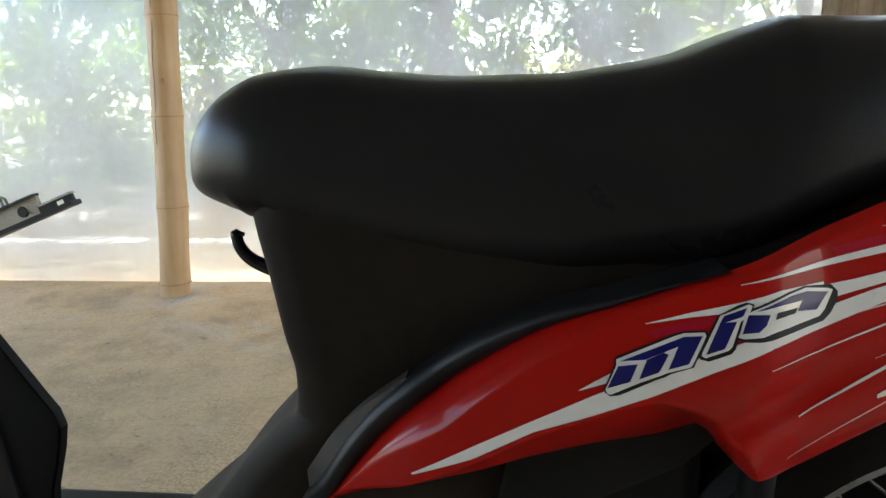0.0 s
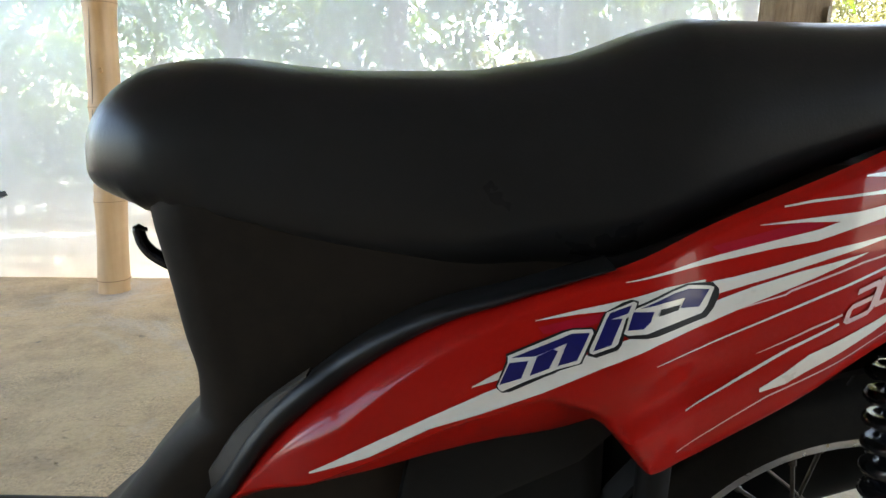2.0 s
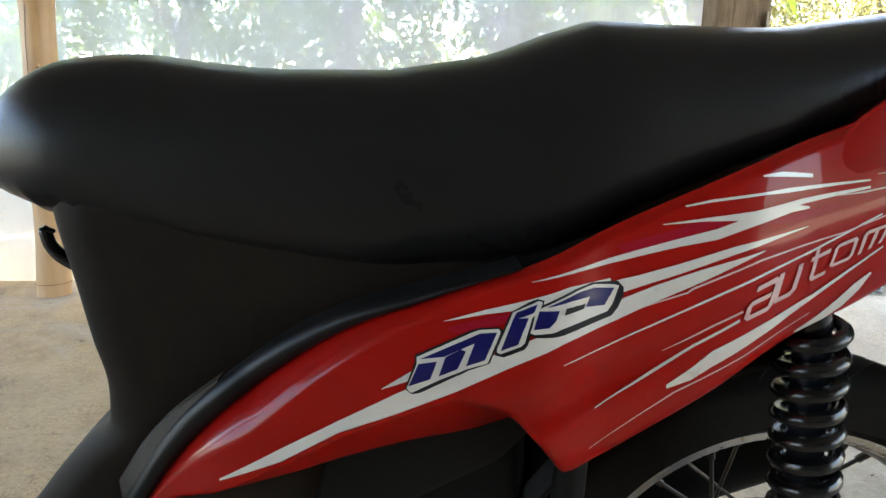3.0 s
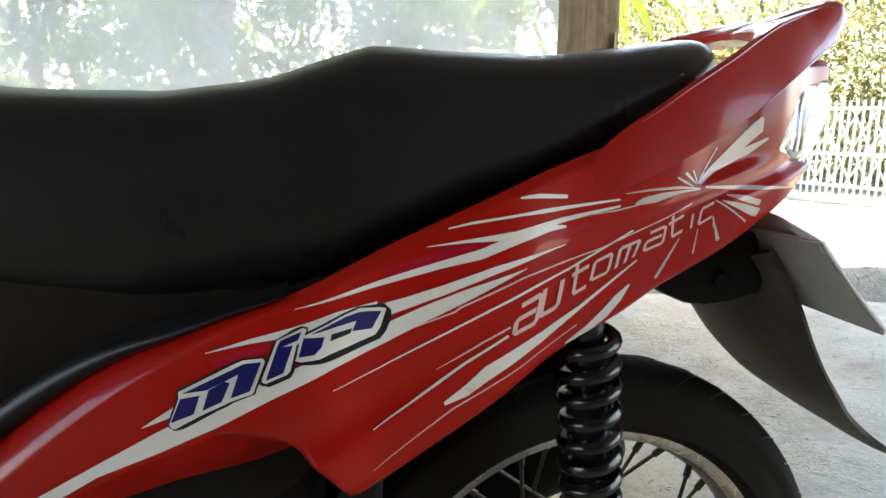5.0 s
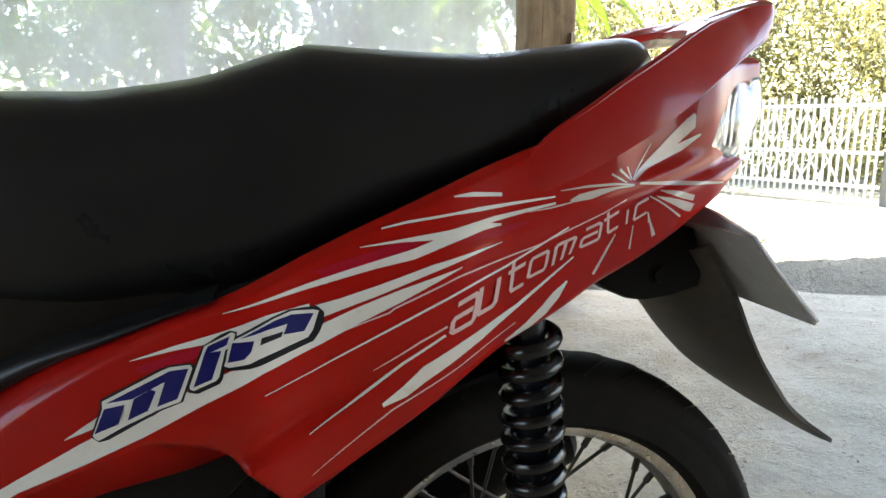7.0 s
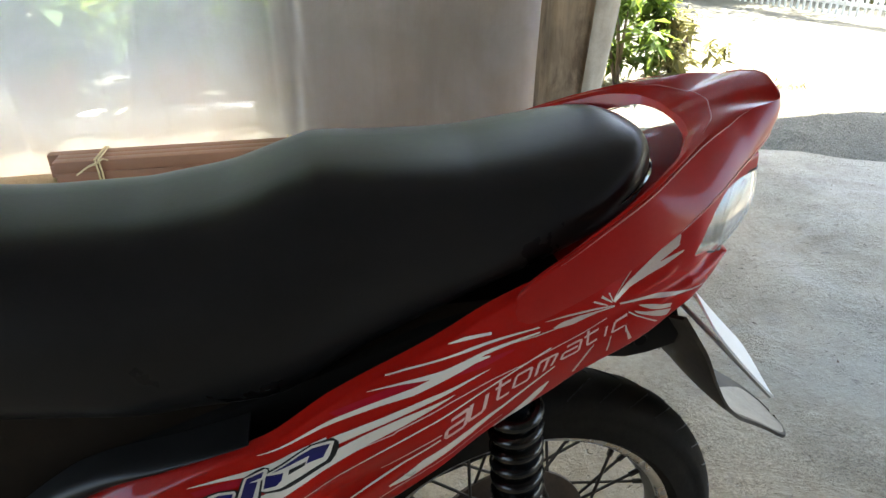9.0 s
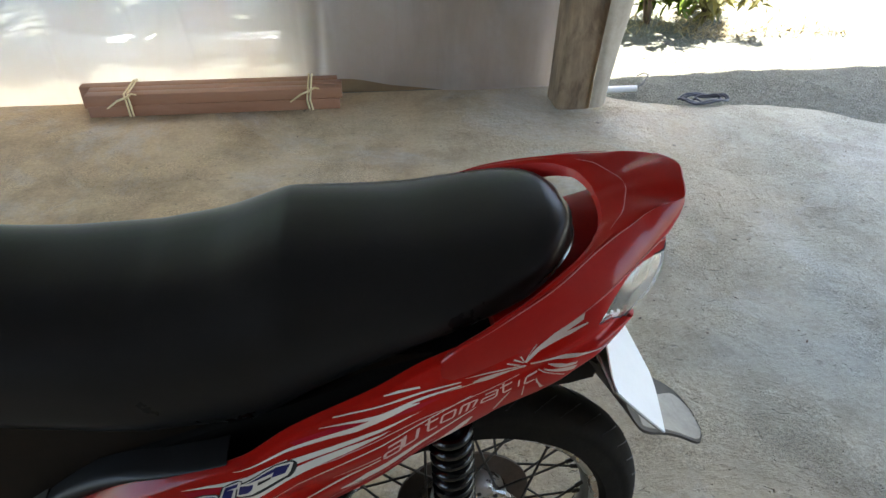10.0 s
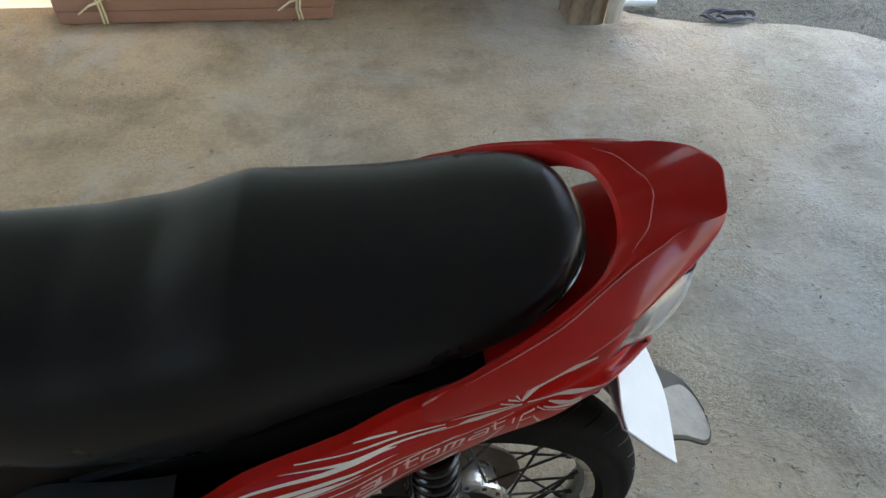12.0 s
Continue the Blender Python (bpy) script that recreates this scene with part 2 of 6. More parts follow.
    pale = ramp(nodes, links, noise_tex(nodes, links, 1.3, 7, 0.72, distort=0.6), [(0.52, (0, 0, 0)), (0.66, (1, 1, 1))])
    col = mix_rgb(nodes, links, pale, col, mix_rgb(nodes, links, 0.38, col, (0.52, 0.51, 0.48)))
    col = mix_rgb(nodes, links, pits, mix_rgb(nodes, links, 0.6, col, (0.07, 0.058, 0.045)), col)
    links.new(col, bsdf.inputs["Base Color"])
    rr = nodes.new("ShaderNodeMapRange")
    rr.inputs["To Min"].default_value, rr.inputs["To Max"].default_value = 0.45, 0.85
    links.new(mid, rr.inputs[0])
    links.new(rr.outputs[0], bsdf.inputs["Roughness"])
    h = nodes.new("ShaderNodeMath")
    h.operation = "MULTIPLY_ADD"
    h.inputs[1].default_value = 0.55
    links.new(marked, h.inputs[0])
    lumps = nodes.new("ShaderNodeMath")
    lumps.operation = "MULTIPLY_ADD"
    lumps.inputs[1].default_value = 0.34
    links.new(noise_tex(nodes, links, 30, 6, 0.8, distort=0.3), lumps.inputs[0])
    links.new(mid, lumps.inputs[2])
    links.new(lumps.outputs[0], h.inputs[2])
    sandy = nodes.new("ShaderNodeMath")
    sandy.operation = "MULTIPLY"
    links.new(bare, sandy.inputs[0])
    links.new(noise_tex(nodes, links, 95, 5, 0.75, distort=0.4), sandy.inputs[1])
    rough = nodes.new("ShaderNodeMath")
    rough.operation = "MULTIPLY_ADD"
    rough.inputs[1].default_value = 0.42
    links.new(sandy.outputs[0], rough.inputs[0])
    links.new(h.outputs[0], rough.inputs[2])
    bump(nodes, links, bsdf, rough.outputs[0], 0.95, 0.012)
    return m


concrete = concrete_material()


def dirt_material():
    m, nodes, links, bsdf = material("dirt")
    big = noise_tex(nodes, links, 1.1, 5, 0.6)
    fine = noise_tex(nodes, links, 34, 6, 0.75)
    a = ramp(nodes, links, big, [(0.3, (0.085, 0.088, 0.068)), (0.7, (0.16, 0.16, 0.128))])
    b = ramp(nodes, links, fine, [(0.30, (0.050, 0.052, 0.040)), (0.5, (0.12, 0.122, 0.098)), (0.74, (0.25, 0.25, 0.21))])
    links.new(mix_rgb(nodes, links, 0.5, a, b), bsdf.inputs["Base Color"])
    bsdf.inputs["Roughness"].default_value = 0.92
    bump(nodes, links, bsdf, fine, 0.8, 0.02)
    return m


dirt = dirt_material()


def bamboo_material():
    m, nodes, links, bsdf = material("bamboo")
    streak = noise_tex(nodes, links, 30, 5, 0.6, stretch=(1, 1, 0.06))
    big = noise_tex(nodes, links, 5, 4, 0.6)
    a = ramp(nodes, links, streak, [(0.3, (0.40, 0.22, 0.095)), (0.65, (0.55, 0.33, 0.155))])
    b = ramp(nodes, links, big, [(0.35, (0.42, 0.245, 0.11)), (0.7, (0.60, 0.38, 0.19))])
    links.new(mix_rgb(nodes, links, 0.45, a, b), bsdf.inputs["Base Color"])
    bsdf.inputs["Roughness"].default_value = 0.45
    bump(nodes, links, bsdf, streak, 0.2, 0.002)
    return m


bamboo = bamboo_material()


def post_material():
    m, nodes, links, bsdf = material("weathered_wood")
    grain = noise_tex(nodes, links, 26, 6, 0.65, stretch=(1, 1, 0.10), distort=0.5)
    big = noise_tex(nodes, links, 4, 4, 0.6)
    a = ramp(nodes, links, grain, [(0.28, (0.060, 0.040, 0.025)), (0.5, (0.20, 0.14, 0.090)), (0.75, (0.34, 0.25, 0.165))])
    b = ramp(nodes, links, big, [(0.3, (0.11, 0.070, 0.040)), (0.7, (0.36, 0.27, 0.18))])
    blotch = ramp(nodes, links, noise_tex(nodes, links, 7, 5, 0.7, stretch=(1, 1, 0.45), distort=0.4), [(0.36, (0.34, 0.27, 0.20)), (0.50, (0.95, 0.90, 0.82)), (0.7, (1.15, 1.08, 0.98))])
    links.new(mix_rgb(nodes, links, 0.85, mix_rgb(nodes, links, 0.45, a, b), blotch, "MULTIPLY"), bsdf.inputs["Base Color"])
    bsdf.inputs["Roughness"].default_value = 0.85
    bump(nodes, links, bsdf, grain, 0.7, 0.012)
    return m


weathered_wood = post_material()


def film_material():
    """Milky polythene: partly clear, partly a white scatterer, with a soft sheen."""
    m, nodes, links, bsdf = material("polythene_film")
    for l in list(nodes["Material Output"].inputs[0].links):
        links.remove(l)
    cl = nodes.new("ShaderNodeBsdfTransparent")
    cl.inputs[0].default_value = (0.90, 0.95, 1.0, 1)
    tl = nodes.new("ShaderNodeBsdfTranslucent")
    tl.inputs[0].default_value = (0.89, 0.90, 0.97, 1)
    df = nodes.new("ShaderNodeBsdfDiffuse")
    df.inputs[0].default_value = (0.62, 0.64, 0.66, 1)
    gl = nodes.new("ShaderNodeBsdfGlossy")
    gl.inputs["Roughness"].default_value = 0.22
    gl.inputs[0].default_value = (0.8, 0.8, 0.8, 1)
    scat = nodes.new("ShaderNodeMixShader")
    scat.inputs[0].default_value = 0.22
    links.new(tl.outputs[0], scat.inputs[1])
    links.new(df.outputs[0], scat.inputs[2])
    sheen = nodes.new("ShaderNodeMixShader")
    sheen.inputs[0].default_value = 0.10
    links.new(scat.outputs[0], sheen.inputs[1])
    links.new(gl.outputs[0], sheen.inputs[2])
    dirt_n = noise_tex(nodes, links, 2.2, 5, 0.65, distort=0.8)
    fac = nodes.new("ShaderNodeMapRange")
    fac.inputs["To Min"].default_value, fac.inputs["To Max"].default_value = 0.40, 0.74
    links.new(dirt_n, fac.inputs[0])
    mx = nodes.new("ShaderNodeMixShader")
    # warmer and less clear along the foot of the sheet, in an uneven band
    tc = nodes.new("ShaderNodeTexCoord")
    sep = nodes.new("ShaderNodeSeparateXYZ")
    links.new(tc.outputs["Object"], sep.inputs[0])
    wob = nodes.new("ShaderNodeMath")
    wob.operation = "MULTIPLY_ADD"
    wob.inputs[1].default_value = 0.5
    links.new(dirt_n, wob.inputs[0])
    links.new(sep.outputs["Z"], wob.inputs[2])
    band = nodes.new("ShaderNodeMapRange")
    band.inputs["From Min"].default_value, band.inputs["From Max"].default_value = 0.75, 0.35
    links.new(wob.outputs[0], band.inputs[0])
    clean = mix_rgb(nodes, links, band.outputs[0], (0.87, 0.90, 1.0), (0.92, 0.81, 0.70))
    blot = noise_tex(nodes, links, 3.0, 6, 0.62, stretch=(1, 1, 0.75), distort=0.4)
    drip = noise_tex(nodes, links, 14, 5, 0.65, stretch=(1, 1, 0.10))
    grime = ramp(nodes, links, blot, [(0.38, (0.80, 0.73, 0.65)), (0.52, (0.94, 0.90, 0.86)), (0.66, (1.06, 1.05, 1.04))])
    streaks = ramp(nodes, links, drip, [(0.34, (0.91, 0.89, 0.86)), (0.50, (1, 1, 1)), (0.72, (1.06, 1.06, 1.06))])
    side = nodes.new("ShaderNodeMapRange")          # the end by the post is the dirtiest
    side.inputs["From Min"].default_value, side.inputs["From Max"].default_value = -0.4, 1.0
    side.inputs["To Min"].default_value, side.inputs["To Max"].default_value = 0.15, 0.70
    links.new(sep.outputs["X"], side.inputs[0])
    stain = mix_rgb(nodes, links, side.outputs[0], (1, 1, 1), mix_rgb(nodes, links, 1.0, grime, streaks, "MULTIPLY"))
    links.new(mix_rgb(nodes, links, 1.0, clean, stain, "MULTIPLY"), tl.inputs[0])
    links.new(mix_rgb(nodes, links, 1.0, (0.64, 0.65, 0.66), stain, "MULTIPLY"), df.inputs[0])
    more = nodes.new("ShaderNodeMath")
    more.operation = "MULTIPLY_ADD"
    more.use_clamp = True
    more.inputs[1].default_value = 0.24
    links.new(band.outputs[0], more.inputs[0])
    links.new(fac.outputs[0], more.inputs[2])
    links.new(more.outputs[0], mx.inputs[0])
    links.new(cl.outputs[0], mx.inputs[1])
    links.new(sheen.outputs[0], mx.inputs[2])
    links.new(mx.outputs[0], nodes["Material Output"].inputs[0])
    b = nodes.new("ShaderNodeBump")
    b.inputs["Strength"].default_value, b.inputs["Distance"].default_value = 0.4, 0.02
    links.new(noise_tex(nodes, links, 5, 3, 0.5), b.inputs["Height"])
    links.new(b.outputs[0], gl.inputs["Normal"])
    return m


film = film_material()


def lens_material():
    m, nodes, links, bsdf = material("clear_lens")
    bsdf.inputs["Base Color"].default_value = (0.95, 0.93, 0.90, 1)
    bsdf.inputs["Transmission Weight"].default_value = 0.9
    bsdf.inputs["Roughness"].default_value = 0.01
    bsdf.inputs["IOR"].default_value = 1.45
    return m


clear_lens = lens_material()
reflector = surface("reflector", (0.44, 0.42, 0.38), (0.66, 0.63, 0.58), 40, rough=0.14, metal=0.9, rough_var=0.06, bump_strength=0.1)

# ---- mesh tools ----
def spline(pts):
    """A smooth function through the given (x, value) points."""
    xs = np.array([p[0] for p in pts], float)
    ys = np.array([p[1] for p in pts], float)
    d = np.diff(ys) / np.diff(xs)
    s = np.zeros(len(xs))
    s[0], s[-1] = d[0], d[-1]
    for i in range(1, len(xs) - 1):
        if d[i - 1] * d[i] > 0:
            s[i] = 2 * d[i - 1] * d[i] / (d[i - 1] + d[i])

    def f(x):
        x = min(max(x, xs[0]), xs[-1])
        i = min(int(np.searchsorted(xs, x, "right")) - 1, len(xs) - 2)
        h = xs[i + 1] - xs[i]
        t = (x - xs[i]) / h
        return float(ys[i] * (1 + 2 * t) * (1 - t) ** 2 + s[i] * h * t * (1 - t) ** 2 + ys[i + 1] * t * t * (3 - 2 * t) + s[i + 1] * h * t * t * (t - 1))
    return f


def smooth01(v):
    v = min(max(v, 0.0), 1.0)
    return v * v * (3 - 2 * v)


def part(name, bm, mat, parent=None, label="", smooth=True, sharp=40):
    """Link a bmesh as one mesh object, under a thing or a part if given."""
    me = bpy.data.meshes.new(name)
    bmesh.ops.recalc_face_normals(bm, faces=bm.faces)
    for f in bm.faces:
        f.smooth = smooth
    if smooth:
        lim = radians(sharp)
        for e in bm.edges:
            if len(e.link_faces) == 2 and e.calc_face_angle(0) > lim:
                e.smooth = False
    bm.to_mesh(me)
    bm.free()
    me.materials.append(mat)
    ob = new(name, me)
    if parent:
        ob.parent = parent
        if not parent.parent:
            ob.matrix_parent_inverse = parent.matrix_basis.inverted()
    if label:
        tagged(ob, label)
    return ob


def loft(rings, closed=True, caps=True):
    """Skin a row of rings, each a list of the same number of points."""
    bm = bmesh.new()
    rows = [[bm.verts.new(p) for p in ring] for ring in rings]
    n = len(rows[0])
    for a, b in zip(rows, rows[1:]):
        for i in range(n if closed else n - 1):
            j = (i + 1) % n
            bm.faces.new((a[i], a[j], b[j], b[i]))
    if caps and closed:
        bm.faces.new(rows[0][::-1])
        bm.faces.new(rows[-1])
    return bm


def tube(points, radius, segs=10, caps=True, closed=False):
    """A round bar along points; radius is a number or one per point."""
    pts = [Vector(p) for p in points]
    rad = radius if isinstance(radius, (list, tuple)) else [radius] * len(pts)
    rings = []
    up = Vector((0.13, 0.31, 0.94))
    for i, p in enumerate(pts):
        a = pts[i - 1] if (i or closed) else p
        b = pts[(i + 1) % len(pts)] if (i < len(pts) - 1 or closed) else p
        d = (b - a).normalized()
        u = (up - d * up.dot(d))
        u = u.normalized() if u.length > 1e-4 else d.orthogonal().normalized()
        up = u
        v = d.cross(u)
        rings.append([p + (u * math.cos(k * math.tau / segs) + v * math.sin(k * math.tau / segs)) * rad[i] for k in range(segs)])
    if closed:
        rings.append(rings[0])
        bm = loft(rings, True, False)
        bmesh.ops.remove_doubles(bm, verts=bm.verts, dist=1e-6)
        return bm
    return loft(rings, True, caps)


def box(lo, hi, bevel=0.0, segs=2):
    bm = bmesh.new()
    bmesh.ops.create_cube(bm, size=1)
    for v in bm.verts:
        v.co = Vector([lo[k] + (v.co[k] + 0.5) * (hi[k] - lo[k]) for k in range(3)])
    if bevel:
        bmesh.ops.bevel(bm, geom=bm.edges[:], offset=bevel, segments=segs, affect="EDGES", profile=0.5)
    return bm


def lathe(profile, centre, segs=64, close=False):
    """Turn a profile of (radius, offset along y) round the y axis through centre."""
    cx, cy, cz = centre
    rings = [[(cx + r * math.cos(k * math.tau / segs), cy + o, cz + r * math.sin(k * math.tau / segs)) for r, o in profile] for k in range(segs)]
    bm = bmesh.new()
    rows = [[bm.verts.new(p) for p in ring] for ring in rings]
    n = len(profile)
    for k in range(segs):
        a, b = rows[k], rows[(k + 1) % segs]
        for i in range(n if close else n - 1):
            j = (i + 1) % n
            bm.faces.new((a[i], a[j], b[j], b[i]))
    bmesh.ops.remove_doubles(bm, verts=bm.verts, dist=1e-6)
    return bm


def slab(outline, y0, y1, bevel=0.0):
    """A flat piece with an (x, z) outline, from y0 to y1."""
    bm = bmesh.new()
    a = [bm.verts.new((x, y0, z)) for x, z in outline]
    b = [bm.verts.new((x, y1, z)) for x, z in outline]
    bm.faces.new(a)
    bm.faces.new(b[::-1])
    n = len(a)
    for i in range(n):
        j = (i + 1) % n
        bm.faces.new((a[i], b[i], b[j], a[j]))
    bmesh.ops.recalc_face_normals(bm, faces=bm.faces)
    if bevel:
        es = [e for e in bm.edges if len(e.link_faces) == 2 and abs(e.verts[0].co.y - e.verts[1].co.y) < 1e-6]
        bmesh.ops.bevel(bm, geom=es, offset=bevel, segments=2, affect="EDGES", profile=0.5)
    return bm


def thing(name, label, category, place=(0, 0, 0), group="", kind=""):
    ob = new(name)
    ob.location = place
    ob.empty_display_size = 0.05
    return tagged(ob, label, category, group, kind)

# ---- the place: slab, ground, film wall, posts, shelter ----
def structure(name, bm, mat, label, category, smooth=False):
    return tagged(part(name, bm, mat, None, "", smooth), label, category, "", "structure")


EDGE = [(-6.0, 2.74), (1.30, 2.72), (1.42, 2.56), (1.68, 2.46), (1.94, 2.44), (2.24, 2.36), (2.45, 2.20), (2.68, 2.12), (3.4, 2.06), (6.0, 2.0)]


def make_floor():
    """The concrete slab, with a slightly ragged outer edge."""
    edge_y = spline(EDGE)
    bm = bmesh.new()
    xs = np.concatenate([np.linspace(-6, 1.2, 25), np.linspace(1.25, 3.6, 110), np.linspace(3.7, 6, 12)])
    top, low, back = [], [], []
    for x in xs:
        y = edge_y(x) + (0.014 * noise.noise((x * 6, 3.1, 0)) + 0.008 * noise.noise((x * 23, 1.7, 0)) if x > 1.35 else 0)
        top.append(bm.verts.new((x, y, 0)))
        low.append(bm.verts.new((x, y + 0.015, -0.10)))
        back.append(bm.verts.new((x, -4.0, 0)))
    for i in range(len(xs) - 1):
        bm.faces.new((top[i], top[i + 1], low[i + 1], low[i]))
        bm.faces.new((back[i], back[i + 1], top[i + 1], top[i]))
    return structure("floor", bm, concrete, "worn trowelled grey-brown concrete floor slab with pits and stains", "floor")


make_floor()


def ground_z(x, y):
    w = smooth01((y - 2.1) / 0.8)
    return -0.035 + 0.022 * w * noise.noise((x * 2.3, y * 2.3, 0)) + 0.012 * noise.noise((x * 9, y * 9, 2)) * smooth01((x - 0.9) / 0.5) + 0.02 * w


def make_ground():
    """Bare earth outside, to the horizon; uneven near the slab."""
    bm = bmesh.new()
    ax = np.concatenate([[-400, -60, -20, -9], np.linspace(-6, 1, 15), np.linspace(1.1, 5.5, 90), [6, 7, 9, 20, 60, 400]])
    ay = np.concatenate([[-400, -60, -20, -8, -4.2], [0, 1.5], np.linspace(1.9, 4.2, 60), np.linspace(4.4, 8, 12), [10, 20, 60, 400]])
    grid = []
    for y in ay:
        row = []
        for x in ax:
            row.append(bm.verts.new((x, y, ground_z(x, y) if -6 < x < 6 and 1.8 < y < 8 else -0.035)))
        grid.append(row)
    for a, b in zip(grid, grid[1:]):
        for i in range(len(ax) - 1):
            bm.faces.new((a[i], a[i + 1], b[i + 1], b[i]))
    return structure("ground", bm, dirt, "bare dry earth yard with loose gravel and litter", "ground", True)


make_ground()


def make_stones():
    """Loose gravel on the shaded strip beside the slab."""
    rng = random.Random(11)
    bm = bmesh.new()
    edge_y = spline(EDGE)
    for k in range(4200):
        x = rng.uniform(1.3, 3.8)
        y = edge_y(x) + 0.02 + abs(rng.gauss(0, 0.55))
        s = rng.choice((0.0014, 0.0018, 0.0022, 0.0026, 0.0030, 0.0044)) * rng.uniform(0.7, 1.3)
        m = Matrix.Translation((x, y, ground_z(x, y) + 0.3 * s)) @ Euler((rng.uniform(0, 6), rng.uniform(0, 6), rng.uniform(0, 6))).to_matrix().to_4x4() @ Matrix.Diagonal((s * rng.uniform(0.8, 1.6), s, s * rng.uniform(0.5, 0.9), 1))
        vs = [bm.verts.new(m @ Vector(c)) for c in ((1, 0, 0), (-1, 0.1, 0), (0, 1, 0.1), (0.1, -1, 0), (0, 0, 1), (0.1, 0, -1))]
        for a, b, c in ((0, 2, 4), (2, 1, 4), (1, 3, 4), (3, 0, 4), (2, 0, 5), (1, 2, 5), (3, 1, 5), (0, 3, 5)):
            bm.faces.new((vs[a], vs[b], vs[c]))
    return tagged(part("gravel", bm, gravel_grey, None, "", False), "loose grey gravel scattered on the earth beside the slab", "gravel", "", "stuff")


make_stones()


def make_crumbs():
    """Crumbs of soil and leaf litter lying on the slab."""
    rng = random.Random(23)
    bm = bmesh.new()
    spots = [(rng.uniform(0.9, 3.2), rng.uniform(1.1, 2.2)) for _ in range(9)]
    for k in range(340):
        cx, cy = rng.choice(spots)
        x, y = (cx + rng.gauss(0, 0.14), cy + rng.gauss(0, 0.10)) if k % 3 else (rng.uniform(-0.6, 3.4), rng.uniform(1.0, 2.35))
        s = rng.choice((0.0012, 0.0016, 0.0022, 0.0032))
        m = Matrix.Translation((x, y, s * 0.3)) @ Euler((0, 0, rng.uniform(0, 6))).to_matrix().to_4x4() @ Matrix.Diagonal((s * rng.uniform(1, 2.6), s, s * 0.6, 1))
        vs = [bm.verts.new(m @ Vector(c)) for c in ((1, 0, 0), (-1, 0.1, 0), (0, 1, 0.1), (0.1, -1, 0), (0, 0, 1), (0.1, 0, -0.5))]
        for a, b, c in ((0, 2, 4), (2, 1, 4), (1, 3, 4), (3, 0, 4), (2, 0, 5), (1, 2, 5), (3, 1, 5), (0, 3, 5)):
            bm.faces.new((vs[a], vs[b], vs[c]))
    return tagged(part("crumbs", bm, bark, None, "", False), "dark crumbs of soil and litter on the slab", "litter", "", "stuff")


make_crumbs()

WALL_Y = 2.70


def make_film():
    """The hanging sheet, gently creased, lifted off the floor beside the bundle."""
    bm = bmesh.new()
    xs = np.concatenate([np.linspace(-4.6, -1.6, 70), np.linspace(-1.59, 1.30, 420)])
    rng = random.Random(8)
    creases = [(rng.uniform(-1.5, 1.25), rng.uniform(0.15, 1.1), rng.uniform(0.10, 0.30), rng.uniform(-0.25, 0.25), rng.uniform(0.0012, 0.0035)) for _ in range(40)]
    grid = []
    gap = spline([(-5, 0.0), (0.10, 0.004), (0.26, 0.075), (0.50, 0.036), (0.78, 0.006), (1.3, 0.002)])
    for j in range(70):
        v = j / 69
        row = []
        for x in xs:
            low = gap(x)
            z = low + (2.45 - low) * v ** 1.25
            y = WALL_Y + 0.020 * noise.noise((x * 1.1, z * 0.35, 4)) + 0.010 * noise.noise((x * 4.3 + z * 1.2, z * 0.6, 7))
            y -= 0.010 * math.exp(-((x - 0.16 - 0.06 * z) / 0.02) ** 2)
            for cx, cz, ch, lean, depth in creases:
                if abs(x - cx) < 0.2 and abs(z - cz) < ch * 2:
                    y -= depth * math.exp(-((x - cx - lean * (z - cz)) / 0.012) ** 2 - ((z - cz) / ch) ** 2)
            row.append(bm.verts.new((x, y, z)))
        grid.append(row)
    for a, b in zip(grid, grid[1:]):
        for i in range(len(xs) - 1):
            bm.faces.new((a[i], a[i + 1], b[i + 1], b[i]))
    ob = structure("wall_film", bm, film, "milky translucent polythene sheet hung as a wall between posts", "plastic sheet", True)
    return ob


make_film()


